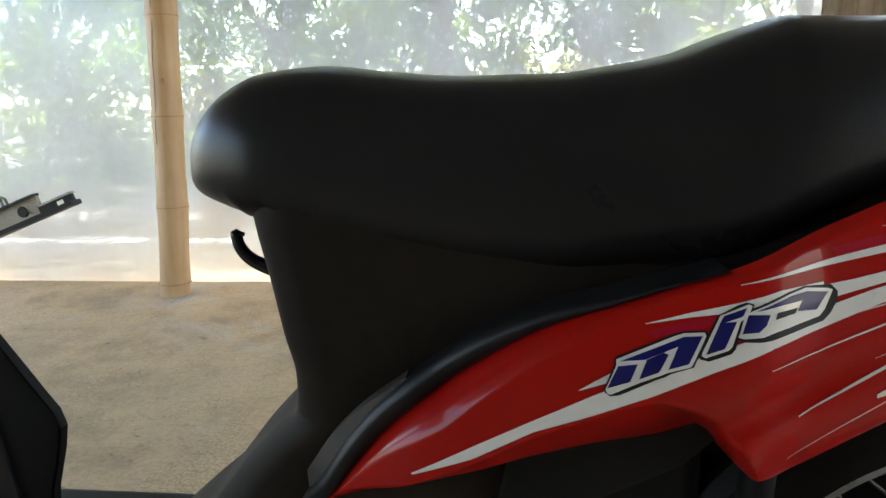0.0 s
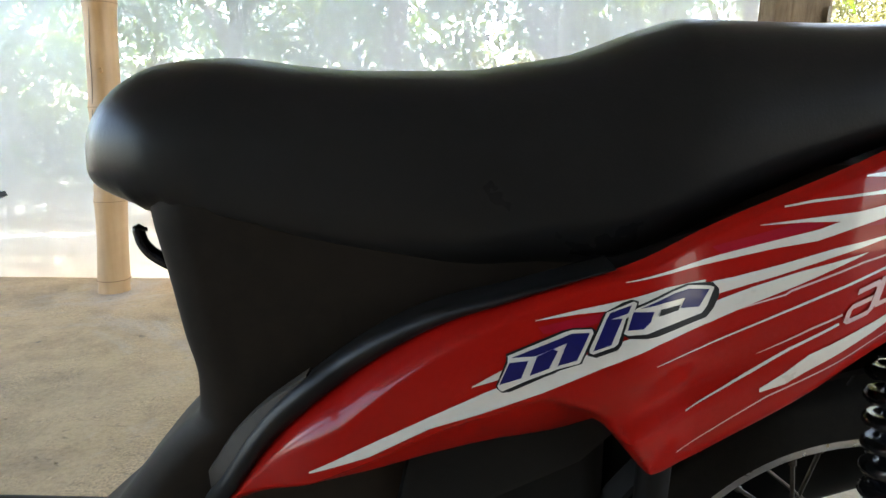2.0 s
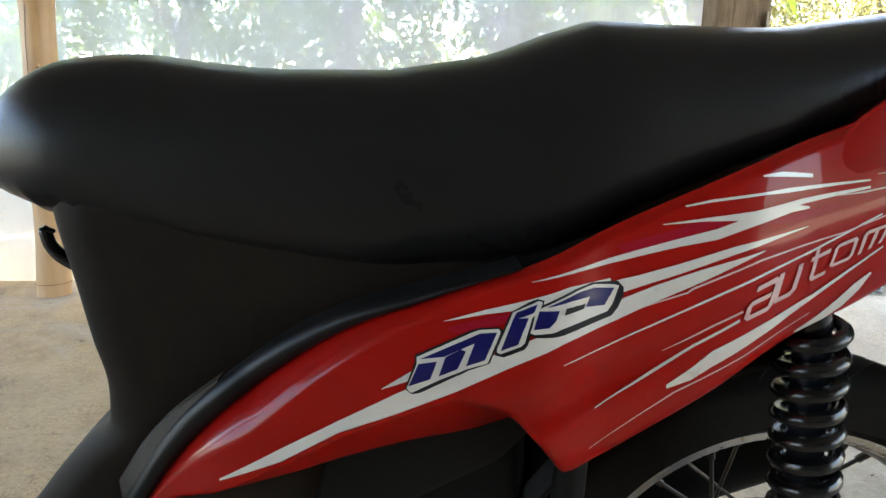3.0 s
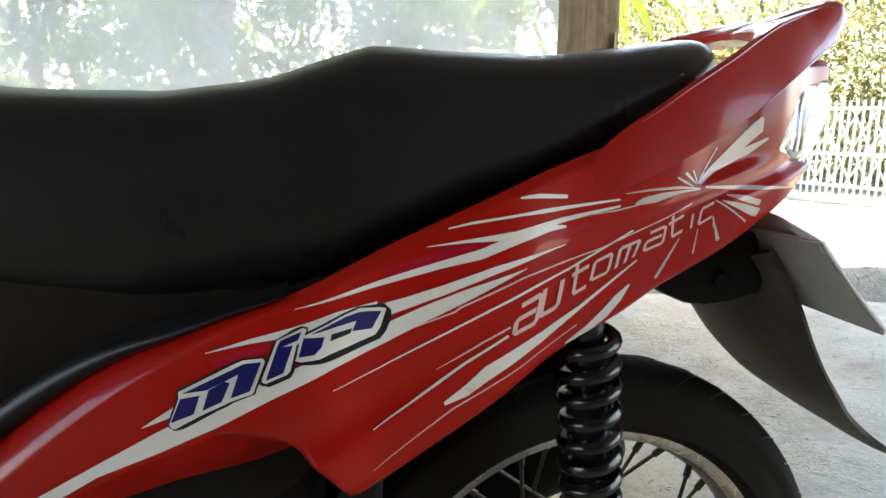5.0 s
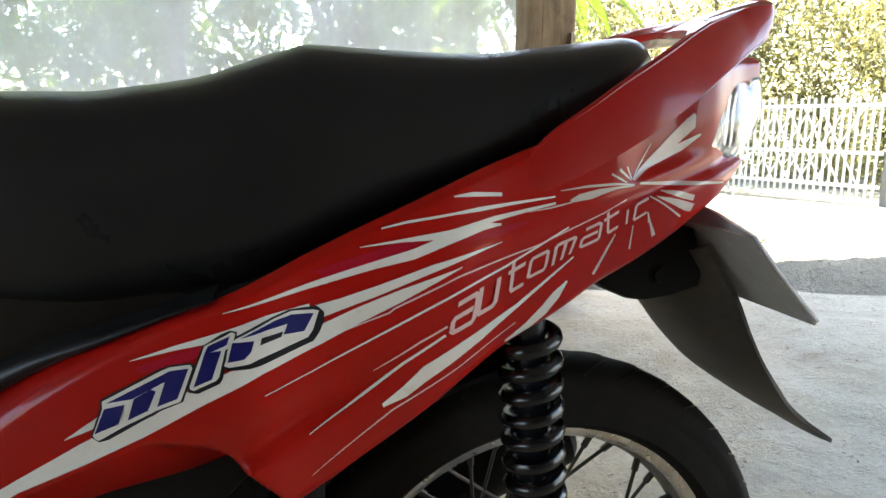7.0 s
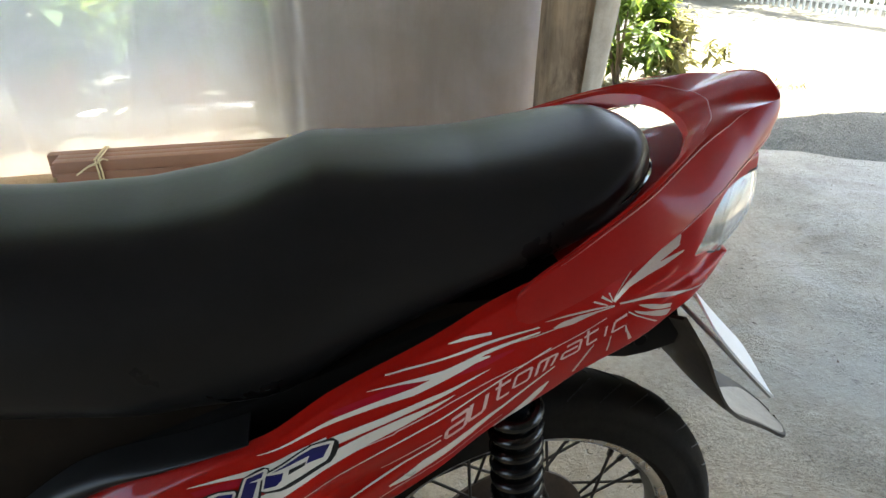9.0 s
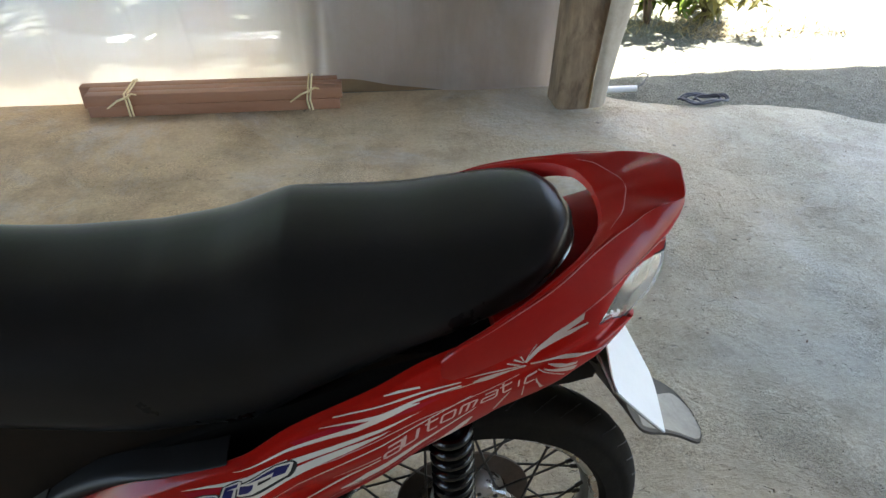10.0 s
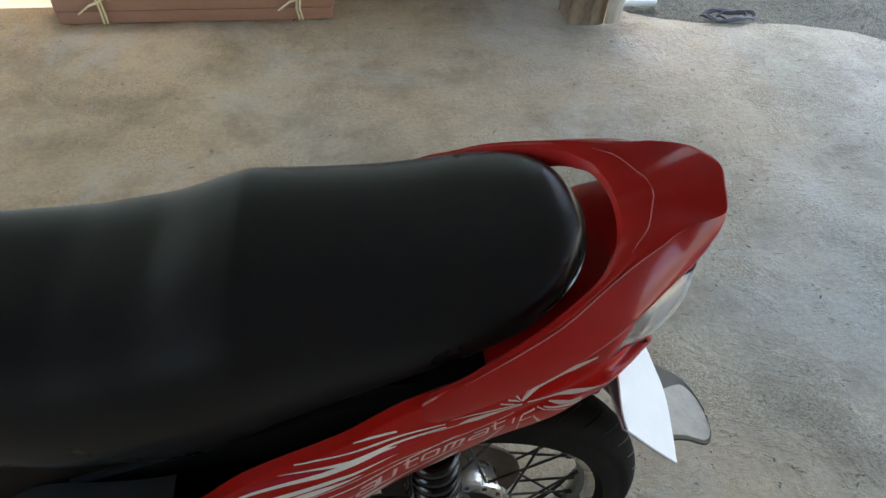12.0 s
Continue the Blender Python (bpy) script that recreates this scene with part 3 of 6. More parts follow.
def make_bamboo():
    """A standing bamboo culm with its joints, leaning slightly."""
    pole = thing("bamboo_pole", "thick dry tan bamboo pole standing on the concrete before the sheet", "pole", (-1.36, 2.50, 0))
    nodes_z = [0.0, 0.050, 0.368, 0.728, 1.108, 1.50, 1.92, 2.45]
    rings = []
    zs = []
    for a, b in zip(nodes_z, nodes_z[1:]):
        n = 3 if b - a < 0.1 else 16
        for i in range(n):
            zs.append((a + (b - a) * i / n, a, b))
    zs.append((2.45, 1.92, 2.45))
    for z, a, b in zs:
        t = (z - a) / (b - a)
        r = 0.0615 - 0.0018 * z
        r *= 1 - 0.05 * math.sin(math.pi * t) + (0.045 * math.exp(-((z - a) / 0.006) ** 2) + 0.045 * math.exp(-((b - z) / 0.006) ** 2) if z > 0.05 else 0.0)
        cx = -1.358 + 0.052 * z + 0.004 * math.sin(z * 4)
        cy = 2.505 + 0.02 * z
        rings.append([(cx + r * math.cos(k * math.tau / 28), cy + r * math.sin(k * math.tau / 28), z) for k in range(28)])
    part("culm", loft(rings), bamboo, pole)
    for z in (0.050, 0.368, 0.728, 1.108, 1.50):
        r = 0.0632 - 0.0018 * z
        cx, cy = -1.358 + 0.052 * z + 0.004 * math.sin(z * 4), 2.505 + 0.02 * z
        part("joint_ring", tube([(cx + r * math.cos(k * math.tau / 28), cy + r * math.sin(k * math.tau / 28), z) for k in range(28)], 0.0014, 6, closed=True), scar_brown, pole, "dark scar ring of a bamboo joint")
    z = 0.86
    part("bud_scar", tube([(-1.360 + 0.058 * z + 0.018, 2.505 + 0.02 * z - 0.060, z - 0.010), (-1.360 + 0.058 * z + 0.020, 2.505 + 0.02 * z - 0.062, z), (-1.360 + 0.058 * z + 0.018, 2.505 + 0.02 * z - 0.059, z + 0.012)], [0.003, 0.008, 0.002], 8), bamboo, pole)
    part("crack", tube([(-1.360 + 0.058 * zz - 0.020 + 0.002 * math.sin(zz * 25), 2.505 + 0.02 * zz - 0.0570, zz) for zz in np.linspace(0.62, 1.32, 30)], 0.0013, 5), bark, pole, "long dark split in the bamboo")


make_bamboo()


def make_post():
    """A squared old timber post with worn corners and a foot."""
    post = thing("timber_post", "weathered grey-brown timber post with worn edges on the slab", "post", (1.23, 2.53, 0))
    rings = []
    for i in range(60):
        z = 2.5 * i / 59
        ring = []
        for k in range(40):
            a = k * math.tau / 40
            c, s = math.cos(a), math.sin(a)
            e = 0.24
            w, d = 0.074 + 0.027 * smooth01(z / 1.0), 0.085
            x = w * math.copysign(abs(c) ** e, c)
            y = d * math.copysign(abs(s) ** e, s)
            g = 1 + 0.05 * noise.noise((x * 14, y * 14 + 3, z * 2.2)) + 0.025 * noise.noise((x * 50, y * 50, z * 5))
            ring.append((1.218 + 0.040 * smooth01(z / 1.1) + x * g + 0.004 * math.sin(z * 3), 2.545 + y * g, z))
        rings.append(ring)
    part("shaft", loft(rings), weathered_wood, post)
    # flap of sheet wrapped round the post's outer edge
    bm = bmesh.new()
    grid = []
    for i in range(40):
        z = 0.012 + 1.05 * i / 39
        row = []
        for k in range(12):
            u = k / 11
            x = 1.276 + 0.052 * smooth01(z / 1.1) + (0.004 + 0.084 * u + 0.040 * smooth01(z / 0.6) * u) * (1 - 0.85 * smooth01((z - 0.78) / 0.27))
            y = 2.446 + 0.045 * u + 0.014 * noise.noise((u * 3, z * 3, 1)) - 0.02 * math.sin(u * 3.1)
            row.append(bm.verts.new((x, y, z)))
        grid.append(row)
    for a, b in zip(grid, grid[1:]):
        for i in range(11):
            bm.faces.new((a[i], a[i + 1], b[i + 1], b[i]))
    part("sheet_flap", bm, old_sheet, post, "end of the polythene sheet folded round the post")


make_post()


def make_shelter():
    """Roof and walls behind and beside the camera, which close the place; all unseen."""
    bm = bmesh.new()
    # eave steps are set by the shade they cast on yard and sheet
    outline = [(-4.4, -4.0), (4.2, -4.0), (4.2, 3.88), (1.80, 3.88), (1.60, 3.81), (0.35, 3.81), (0.12, 3.75), (-4.4, 3.76)]
    loops = [[bm.verts.new((x, y, z)) for x, y in outline] for z in (2.46, 2.50)]
    bm.faces.new(loops[0][::-1])
    bm.faces.new(loops[1])
    for i in range(8):
        bm.faces.new((loops[0][i], loops[0][(i + 1) % 8], loops[1][(i + 1) % 8], loops[1][i]))
    structure("ceiling", bm, roof_sheet, "grey corrugated roof of the shelter", "roof")
    # unseen walls: height, gap and dark tone are set to shape the light
    structure("wall_west", box((-4.9, -4.0, 0), (-4.8, 2.6, 0.35)), wall_plaster, "unseen plain rough plastered wall that shapes the light", "wall")
    structure("wall_south", box((-3.9, -3.3, 0), (4.2, -3.2, 2.22)), wall_plaster, "unseen plain rough plastered wall that shapes the light", "wall")
    structure("wall_south_top", box((-4.4, -3.3, 2.22), (4.2, -3.2, 2.46)), wall_plaster, "unseen plain plastered beam over a gap left for light", "wall")


make_shelter()


def make_bundle():
    """Rectangular painted lengths tied into one bundle on the floor."""
    b = thing("tube_bundle", "bundle of red-brown painted square tubes tied with straw-coloured string", "bundle", (-0.24, 2.60, 0))
    x0, x1 = -0.735, 0.245
    rng = random.Random(4)
    for j, z in enumerate((0.004, 0.0505)):
        for i, y in enumerate((2.575, 2.622, 2.669)):
            dx = rng.uniform(-0.008, 0.008) + (-0.05 if (i == 2 and j < 2) else 0)
            h = 0.0455 if j < 1 else 0.045
            part("square_tube", box((x0 + dx, y - 0.0225, z), (x1 + dx * 0.4 + 0.012 * (j == 1), y + 0.0225, z + h), 0.003), red_oxide, b)
    for tx, lean in ((-0.585, 0.04), (0.120, 0.0)):
        for off in (0.0, 0.012):
            w = [(tx + off, 2.548, 0.004), (tx + off - 0.008 + lean * 0.2, 2.546, 0.05), (tx + off - lean * 0.1, 2.547, 0.100), (tx + off, 2.60, 0.102), (tx + off, 2.695, 0.101), (tx + off, 2.697, 0.02)]
            part("string", tube(w, 0.004, 6), tie_straw, b)
        part("string_tail", tube([(tx, 2.545, 0.086), (tx - 0.03, 2.538, 0.078), (tx - 0.075, 2.535, 0.048)], [0.005, 0.004, 0.003], 6), tie_straw, b)
        part("string_tail", tube([(tx, 2.545, 0.086), (tx + 0.028, 2.540, 0.104), (tx + 0.045, 2.541, 0.098)], [0.005, 0.004, 0.003], 6), tie_straw, b)


make_bundle()


def make_pipe():
    p = thing("plastic_pipe", "short white plastic pipe lying on the earth beside the post", "pipe", (1.48, 2.62, 0))
    part("pipe", tube([(1.375, 2.625, 0.012), (1.56, 2.632, 0.010)], 0.0140, 18), pipe_white, p)
    part("wire", tube([(1.56, 2.632, 0.01), (1.60, 2.66, 0.02), (1.64, 2.70, 0.045), (1.645, 2.76, 0.03), (1.63, 2.80, 0.0)], 0.0025, 6), hose_blue, p, "thin dark wire")


make_pipe()


def make_hose():
    h = thing("hose_coil", "flat coil of thin dark hose lying at the slab edge", "hose", (1.80, 2.48, 0))
    for r, dx, dy, dz in ((0.085, 0, 0, 0.010), (0.105, 0.02, 0.004, 0.014), (0.095, -0.015, -0.006, 0.020), (0.075, 0.04, 0.0, 0.012)):
        part("loop", tube([(1.80 + dx + r * math.cos(k * math.tau / 36), 2.485 + dy + 0.45 * r * math.sin(k * math.tau / 36), dz + 0.006 * math.sin(k * 0.7)) for k in range(36)], 0.0045, 7, closed=True), hose_blue, h)


make_hose()

# ---- the scooter ----
C = 0.538                      # its middle plane
AXLE = (0.424, C, 0.256)       # rear axle
scooter = thing("motor_scooter", "red and black automatic scooter with worn decals parked on the slab", "scooter", (0.42, C, 0))


def mirror(p):
    return (p[0], 2 * C - p[1], p[2])


# outline of the red side panel: upper edge, lower edge, and how far out it stands
PANEL_TOP = spline([(-0.114, 0.418), (-0.091, 0.443), (-0.069, 0.473), (-0.045, 0.501), (-0.005, 0.536), (0.032, 0.564), (0.067, 0.585), (0.102, 0.600), (0.136, 0.614), (0.171, 0.6265), (0.205, 0.641), (0.271, 0.669), (0.343, 0.698), (0.40, 0.715), (0.455, 0.722), (0.486, 0.738), (0.520, 0.760), (0.560, 0.772), (0.60, 0.776)])
PANEL_LOW = spline([(-0.114, 0.415), (-0.089, 0.434), (-0.050, 0.453), (-0.008, 0.466), (0.025, 0.473), (0.060, 0.480), (0.101, 0.488), (0.136, 0.488), (0.170, 0.481), (0.194, 0.471), (0.207, 0.468), (0.226, 0.4755), (0.257, 0.4955), (0.290, 0.518), (0.331, 0.547), (0.365, 0.5675), (0.391, 0.579), (0.427, 0.601), (0.465, 0.621), (0.514, 0.650), (0.560, 0.679), (0.574, 0.690)])
PANEL_OUT = spline([(-0.12, 0.434), (-0.09, 0.421), (-0.06, 0.408), (-0.02, 0.391), (0.05, 0.378), (0.10, 0.371), (0.176, 0.365), (0.225, 0.378), (0.30, 0.385), (0.35, 0.397), (0.443, 0.410), (0.517, 0.428), (0.545, 0.446), (0.567, 0.461), (0.593, 0.475), (0.61, 0.487)])
FOLD = spline([(-0.114, 0.424), (-0.102, 0.430), (-0.019, 0.476), (0.020, 0.497), (0.059, 0.520), (0.098, 0.537), (0.128, 0.549), (0.157, 0.561), (0.190, 0.572), (0.220, 0.582), (0.30, 0.606), (0.42, 0.645)])
NOTCH = spline([(0.440, 0.217), (0.456, 0.211), (0.470, 0.205), (0.497, 0.191), (0.518, 0.177), (0.530, 0.165), (0.540, 0.148), (0.552, 0.125), (0.566, 0.10)])


def panel_y(x, z):
    """How far out the red panel's skin stands at (x, z): barrel section, hard lower fold, scoop and rolled upper edge."""
    mid = 0.53 + 0.45 * (x - 0.1)
    y = PANEL_OUT(x) + (1.6 if z > mid else 2.4) * (z - mid) ** 2
    d = PANEL_TOP(x) - z
    roll = min(0.032 - 0.024 * smooth01((x + 0.06) / 0.22), 0.40 * (PANEL_TOP(x) - PANEL_LOW(x)))
    y += 0.85 * roll * smooth01((roll - d) / roll) ** 2
    y += 0.012 * smooth01((PANEL_LOW(x) + 0.014 - z) / 0.014) ** 2
    y -= (0.007 * smooth01((x - 0.42) / 0.07) + 0.006 * smooth01((x - 0.50) / 0.05)) * smooth01((0.668 + 0.26 * (x - 0.43) - z) / 0.010)
    y += 0.006 * smooth01((x - 0.43) / 0.03) * smooth01((0.525 - x) / 0.05) * smooth01((z - 0.674 - 0.26 * (x - 0.43)) / 0.012)     # hollow below the rail's lip
    under = FOLD(x) - z
    if under > 0:
        scoop = smooth01((NOTCH(z) - x) / 0.020) * smooth01((x + 0.115) / 0.06)
        wide = 0.040 - 0.024 * smooth01((x - 0.17) / 0.16)
        groove = (1 - scoop) * smooth01((0.31 - x) / 0.13) * (smooth01(under / wide) - smooth01((under - wide) / 0.016))
        y += (0.86 * under * scoop + 0.06 * under + 0.011 * groove) * smooth01(under / 0.003)
    return y


lamp_edge = spline([(0.510, 0.700), (0.5175, 0.7055), (0.5225, 0.714), (0.530, 0.727), (0.540, 0.740), (0.551, 0.750), (0.567, 0.7545), (0.593, 0.757)])


def make_panel(side):
    put = (lambda p: p) if side < 0 else (lambda p: (p[0], 2 * C - p[1], p[2] - 0.045 * smooth01((p[0] - 0.44) / 0.06)))
    bm = bmesh.new()

    def sheet(xs, low, top, n):
        grid = []
        for x in xs:
            a, b = low(x), top(x)
            zs = [a + (b - a) * j / n for j in range(n + 1)]
            if n > 40:      # a row of vertices runs along the fold
                k = round(n * 0.3)
                c = min(max(FOLD(x), a + 0.04 * (b - a)), b - 0.3 * (b - a))
                zs = [a + (c - a) * j / k for j in range(k)] + [c + (b - c) * j / (n - k) for j in range(n - k + 1)]
            grid.append([bm.verts.new(put((x, panel_y(x, z), z))) for z in zs])
        for a, b in zip(grid, grid[1:]):
            for j in range(n):
                bm.faces.new((a[j], b[j], b[j + 1], a[j + 1]))
    sheet(np.concatenate([np.linspace(-0.114, 0.095, 90), np.linspace(0.097, 0.225, 120), np.linspace(0.2275, 0.519, 125)]), PANEL_LOW, PANEL_TOP, 66)
    sheet(np.linspace(0.5175, 0.592, 36), lamp_edge, PANEL_TOP, 14)
    sheet(np.linspace(0.5175, 0.570, 26), PANEL_LOW, lambda x: 0.7055 - 0.27 * (x - 0.5175), 14)
    bm.normal_update()
    probe = max(bm.faces, key=lambda f: f.calc_area())
    if probe.normal.y * side < 0:
        bmesh.ops.reverse_faces(bm, faces=bm.faces)
    bmesh.ops.solidify(bm, geom=bm.faces[:], thickness=0.005)
    return part("side_panel", bm, red_paint, scooter, "glossy red plastic side panel with white streak decals", True, 50)


panel = make_panel(-1)
make_panel(1)

# seat
SEAT_TOP = spline([(-0.220, 0.684), (-0.216, 0.699), (-0.199, 0.722), (-0.174, 0.741), (-0.145, 0.7515), (-0.102, 0.755), (-0.051, 0.751), (0.017, 0.748), (0.075, 0.748), (0.110, 0.752), (0.147, 0.7575), (0.181, 0.766), (0.210, 0.7745), (0.2255, 0.7788), (0.2275, 0.7790), (0.278, 0.7770), (0.348, 0.775), (0.400, 0.780), (0.450, 0.787), (0.482, 0.791), (0.500, 0.787), (0.512, 0.774)])
SEAT_BASE = spline([(-0.220, 0.674), (-0.205, 0.661), (-0.175, 0.656), (-0.136, 0.650), (-0.092, 0.638), (-0.045, 0.627), (0.02, 0.614), (0.10, 0.602), (0.17, 0.602), (0.25, 0.640), (0.343, 0.682), (0.42, 0.712), (0.48, 0.738), (0.520, 0.752)])
SEAT_HEM = spline([(-0.22, 0.002), (-0.19, 0.006), (-0.14, 0.0125), (-0.05, 0.012), (0.05, 0.006), (0.12, 0.0)])


def SEAT_LOW(x):
    return SEAT_BASE(x) - SEAT_HEM(x)


SEAT_HALF = spline([(-0.220, 0.020), (-0.213, 0.050), (-0.195, 0.079), (-0.168, 0.097), (-0.136, 0.107), (-0.08, 0.111), (0.0, 0.117), (0.10, 0.124), (0.20, 0.126), (0.30, 0.118), (0.38, 0.112), (0.44, 0.102), (0.470, 0.087), (0.490, 0.066), (0.504, 0.042), (0.512, 0.018)])


def make_seat():
    rings = []
    xs = np.concatenate([np.linspace(-0.220, -0.19, 14), np.linspace(-0.185, 0.205, 70), np.linspace(0.209, 0.245, 19), np.linspace(0.25, 0.48, 42), np.linspace(0.483, 0.512, 18)])
    for x in xs:
        top, low, w = SEAT_TOP(x), SEAT_LOW(x), SEAT_HALF(x)
        h = top - low
        ring = []
        for k in range(56):
            a = k * math.tau / 56
            c, s = math.cos(a), math.sin(a)
            if s >= 0:
                y = w * math.copysign(abs(c) ** 0.62, c)
                z = low + h * (0.36 + 0.64 * abs(s) ** 0.80)
                z -= 0.0035 * (1 - (y / max(w, 1e-4)) ** 2) * smooth01((x + 0.1) / 0.1) * smooth01((0.2 - x) / 0.05)
            else:
                y = w * math.copysign(abs(c) ** 0.42, c) * (1 - 0.10 * abs(s) ** 2)
                z = low + h * 0.36 * (1 - abs(s) ** 0.75)
            # soft gathers near the front lower edge
            if s < 0.1 and x < 0.0:
                y += (0.0028 * math.sin(x * 190 + z * 90) + 0.0020 * math.sin(x * 410 + z * 160 + 1)) * smooth01((-x - 0.03) / 0.08) * smooth01((x + 0.195) / 0.05) * smooth01((low + 0.032 - z) / 0.030)
            ring.append((x + 0.0055 * smooth01((-0.14 - x) / 0.08), C + y, z))
        rings.append(ring)
    seat = part("seat", loft(rings), seat_vinyl, scooter, "black grained vinyl dual seat", True, 60)
    # shiny moulded rim round the rear of the seat
    pts = []
    for side in (-1, 1):
        run = [(x, C + side * (SEAT_HALF(x) + 0.0008), SEAT_LOW(x) + 0.40 * (SEAT_TOP(x) - SEAT_LOW(x))) for x in np.concatenate([np.linspace(0.455, 0.48, 14), np.linspace(0.485, 0.5118, 16)])]
        pts += run if side < 0 else run[::-1]
    part("seat_rim", tube(pts, [0.0004 + 0.0022 * smooth01(min(i, 59 - i) / 16) for i in range(60)], 8), rim_black, seat, "shiny moulded seat rim")
    return seat


make_seat()


# black body under the seat
def make_cover():
    front = spline([(0.26, -0.36), (0.34, -0.275), (0.386, -0.222), (0.42, -0.194), (0.45, -0.170), (0.475, -0.146), (0.492, -0.128), (0.52, -0.126), (0.555, -0.133), (0.60, -0.141), (0.64, -0.149), (0.68, -0.154)])
    back = spline([(0.30, 0.02), (0.46, 0.05), (0.52, 0.16), (0.58, 0.30), (0.68, 0.36)])
    half = spline([(0.26, 0.110), (0.386, 0.102), (0.44, 0.100), (0.49, 0.102), (0.56, 0.104), (0.64, 0.104), (0.68, 0.100)])
    rings = []
    for z in np.linspace(0.24, 0.68, 66):
        f, w = front(z), half(z)
        r = 0.038
        e = back(z)
        ring = [(e, C - w, z), (e * 0.6, C - w, z), (e * 0.15, C - w, z)]
        for k in range(11):
            a = math.pi / 2 * k / 10
            ring.append((f + r - r * math.sin(a), C - w + r * 0.9 - r * 0.9 * math.cos(a), z))
        ring += [(f - 0.004, C - w * 0.3, z), (f - 0.006, C, z), (f - 0.004, C + w * 0.3, z)]
        ring += [mirror(p) for p in reversed(ring[3:14])]
        ring += [(e * 0.15, C + w, z), (e * 0.6, C + w, z), (e, C + w, z)]
        rings.append(ring)
    part("body_cover", loft(rings), cover_plastic, scooter, "matt black plastic body cover below the seat", True, 35)


make_cover()

def edge_line(x):
    return PANEL_TOP(x) if x > -0.114 else 0.418 + (x + 0.114) * 1.1


# glossy black moulding along the red panel's front edge, and the lit edge of the foot cover beside it
for side in (-1, 1):
    put = (lambda p: p) if side < 0 else mirror
    rings, ridge = [], []
    for i, x in enumerate(np.linspace(-0.165, 0.165, 90)):
        e = edge_line(x)
        d = Vector((0.008, edge_line(x + 0.004) - edge_line(x - 0.004)))
        d.normalize()
        n = Vector((-d.y, d.x))
        w = 0.0150 * smooth01((0.170 - x) / 0.20) * (1 - 0.25 * smooth01((-0.03 - x) / 0.08)) + 0.002
        y = panel_y(x, e) - 0.002
        ring = [(u * w, dy) for u, dy in ((-0.12, 0.012), (-0.02, 0.003), (0.06, -0.0010), (0.25, -0.0026), (0.45, -0.0032), (0.62, -0.0028), (0.76, -0.0016), (0.88, 0.0006), (0.96, 0.0036), (1.0, 0.008), (0.95, 0.030), (0.1, 0.030))]
        rings.append([put((x + n.x * o, y + dy, e + n.y * o)) for o, dy in ring])
        if x < -0.018:
            f = smooth01((-0.018 - x) / 0.06)
            q1 = 0.0002 + 0.0098 * f
            ridge.append([put((x + n.x * (w + q), y + dy, e + n.y * (w + q))) for q, dy in ((-0.004, 0.012), (-0.0012, 0.0070), (-0.0004, 0.0060), (q1, 0.0058 + 0.55 * q1), (q1 + 0.0010, 0.0080 + 0.6 * q1), (q1 + 0.0015, 0.030), (-0.004, 0.030))])
    part("side_moulding", loft(rings), moulding_black, scooter, "shiny black moulding along the red panel", True, 60)
    part("foot_cover_edge", loft(ridge), dusty_lit_plastic, scooter, "", True, 20)

# front: floor board and the inner leg shield
part("floor_board", box((-0.80, 0.372, 0.215), (-0.06, 2 * C - 0.372, 0.260), 0.014, 3), black_plastic, scooter)
for k in range(5):
    part("foot_rib", box((-0.72, 0.40 + 0.062 * k, 0.259), (-0.28, 0.415 + 0.062 * k, 0.264), 0.002), rubber, scooter)
shield_line = [(-0.66, 0.86), (-0.52, 0.66), (-0.447, 0.528), (-0.424, 0.494), (-0.402, 0.461), (-0.392, 0.447), (-0.387, 0.430), (-0.391, 0.408), (-0.404, 0.365), (-0.418, 0.255), (-0.56, 0.255), (-0.60, 0.50), (-0.72, 0.84)]
part("leg_shield", slab(shield_line, 0.545, 2 * C - 0.545, 0.012), black_plastic, scooter, "dark matt plastic inner leg shield", True, 25)
part("shield_wing", slab([(-0.70, 0.80), (-0.53, 0.62), (-0.468, 0.510), (-0.452, 0.455), (-0.420, 0.255), (-0.50, 0.255), (-0.62, 0.50), (-0.74, 0.78)], 0.525, 0.545, 0.004), gloss_black, scooter, "", True, 25)
part("screw", lathe([(0.0001, -0.004), (0.005, -0.004), (0.006, 0.0), (0.006, 0.002)], (-0.415, 0.545, 0.388), 12), dull_metal, scooter)

# luggage hook under the seat nose
hook_line = [(-0.130, 0.588), (-0.150, 0.5925), (-0.165, 0.5985), (-0.1755, 0.6055), (-0.1815, 0.6145), (-0.1835, 0.6235), (-0.1765, 0.6235)]
hook_x, hook_z = spline([(i, p[0]) for i, p in enumerate(hook_line)]), spline([(i, p[1]) for i, p in enumerate(hook_line)])
part("bag_hook", tube([(hook_x(t), 0.505, hook_z(t)) for t in np.linspace(0, 6, 31)], [0.0062 - 0.0016 * smooth01(t / 6) - 0.0030 * smooth01((t - 5.1) / 0.9) for t in np.linspace(0, 6, 31)], 12), gloss_black, scooter, "curved black plastic bag hook")

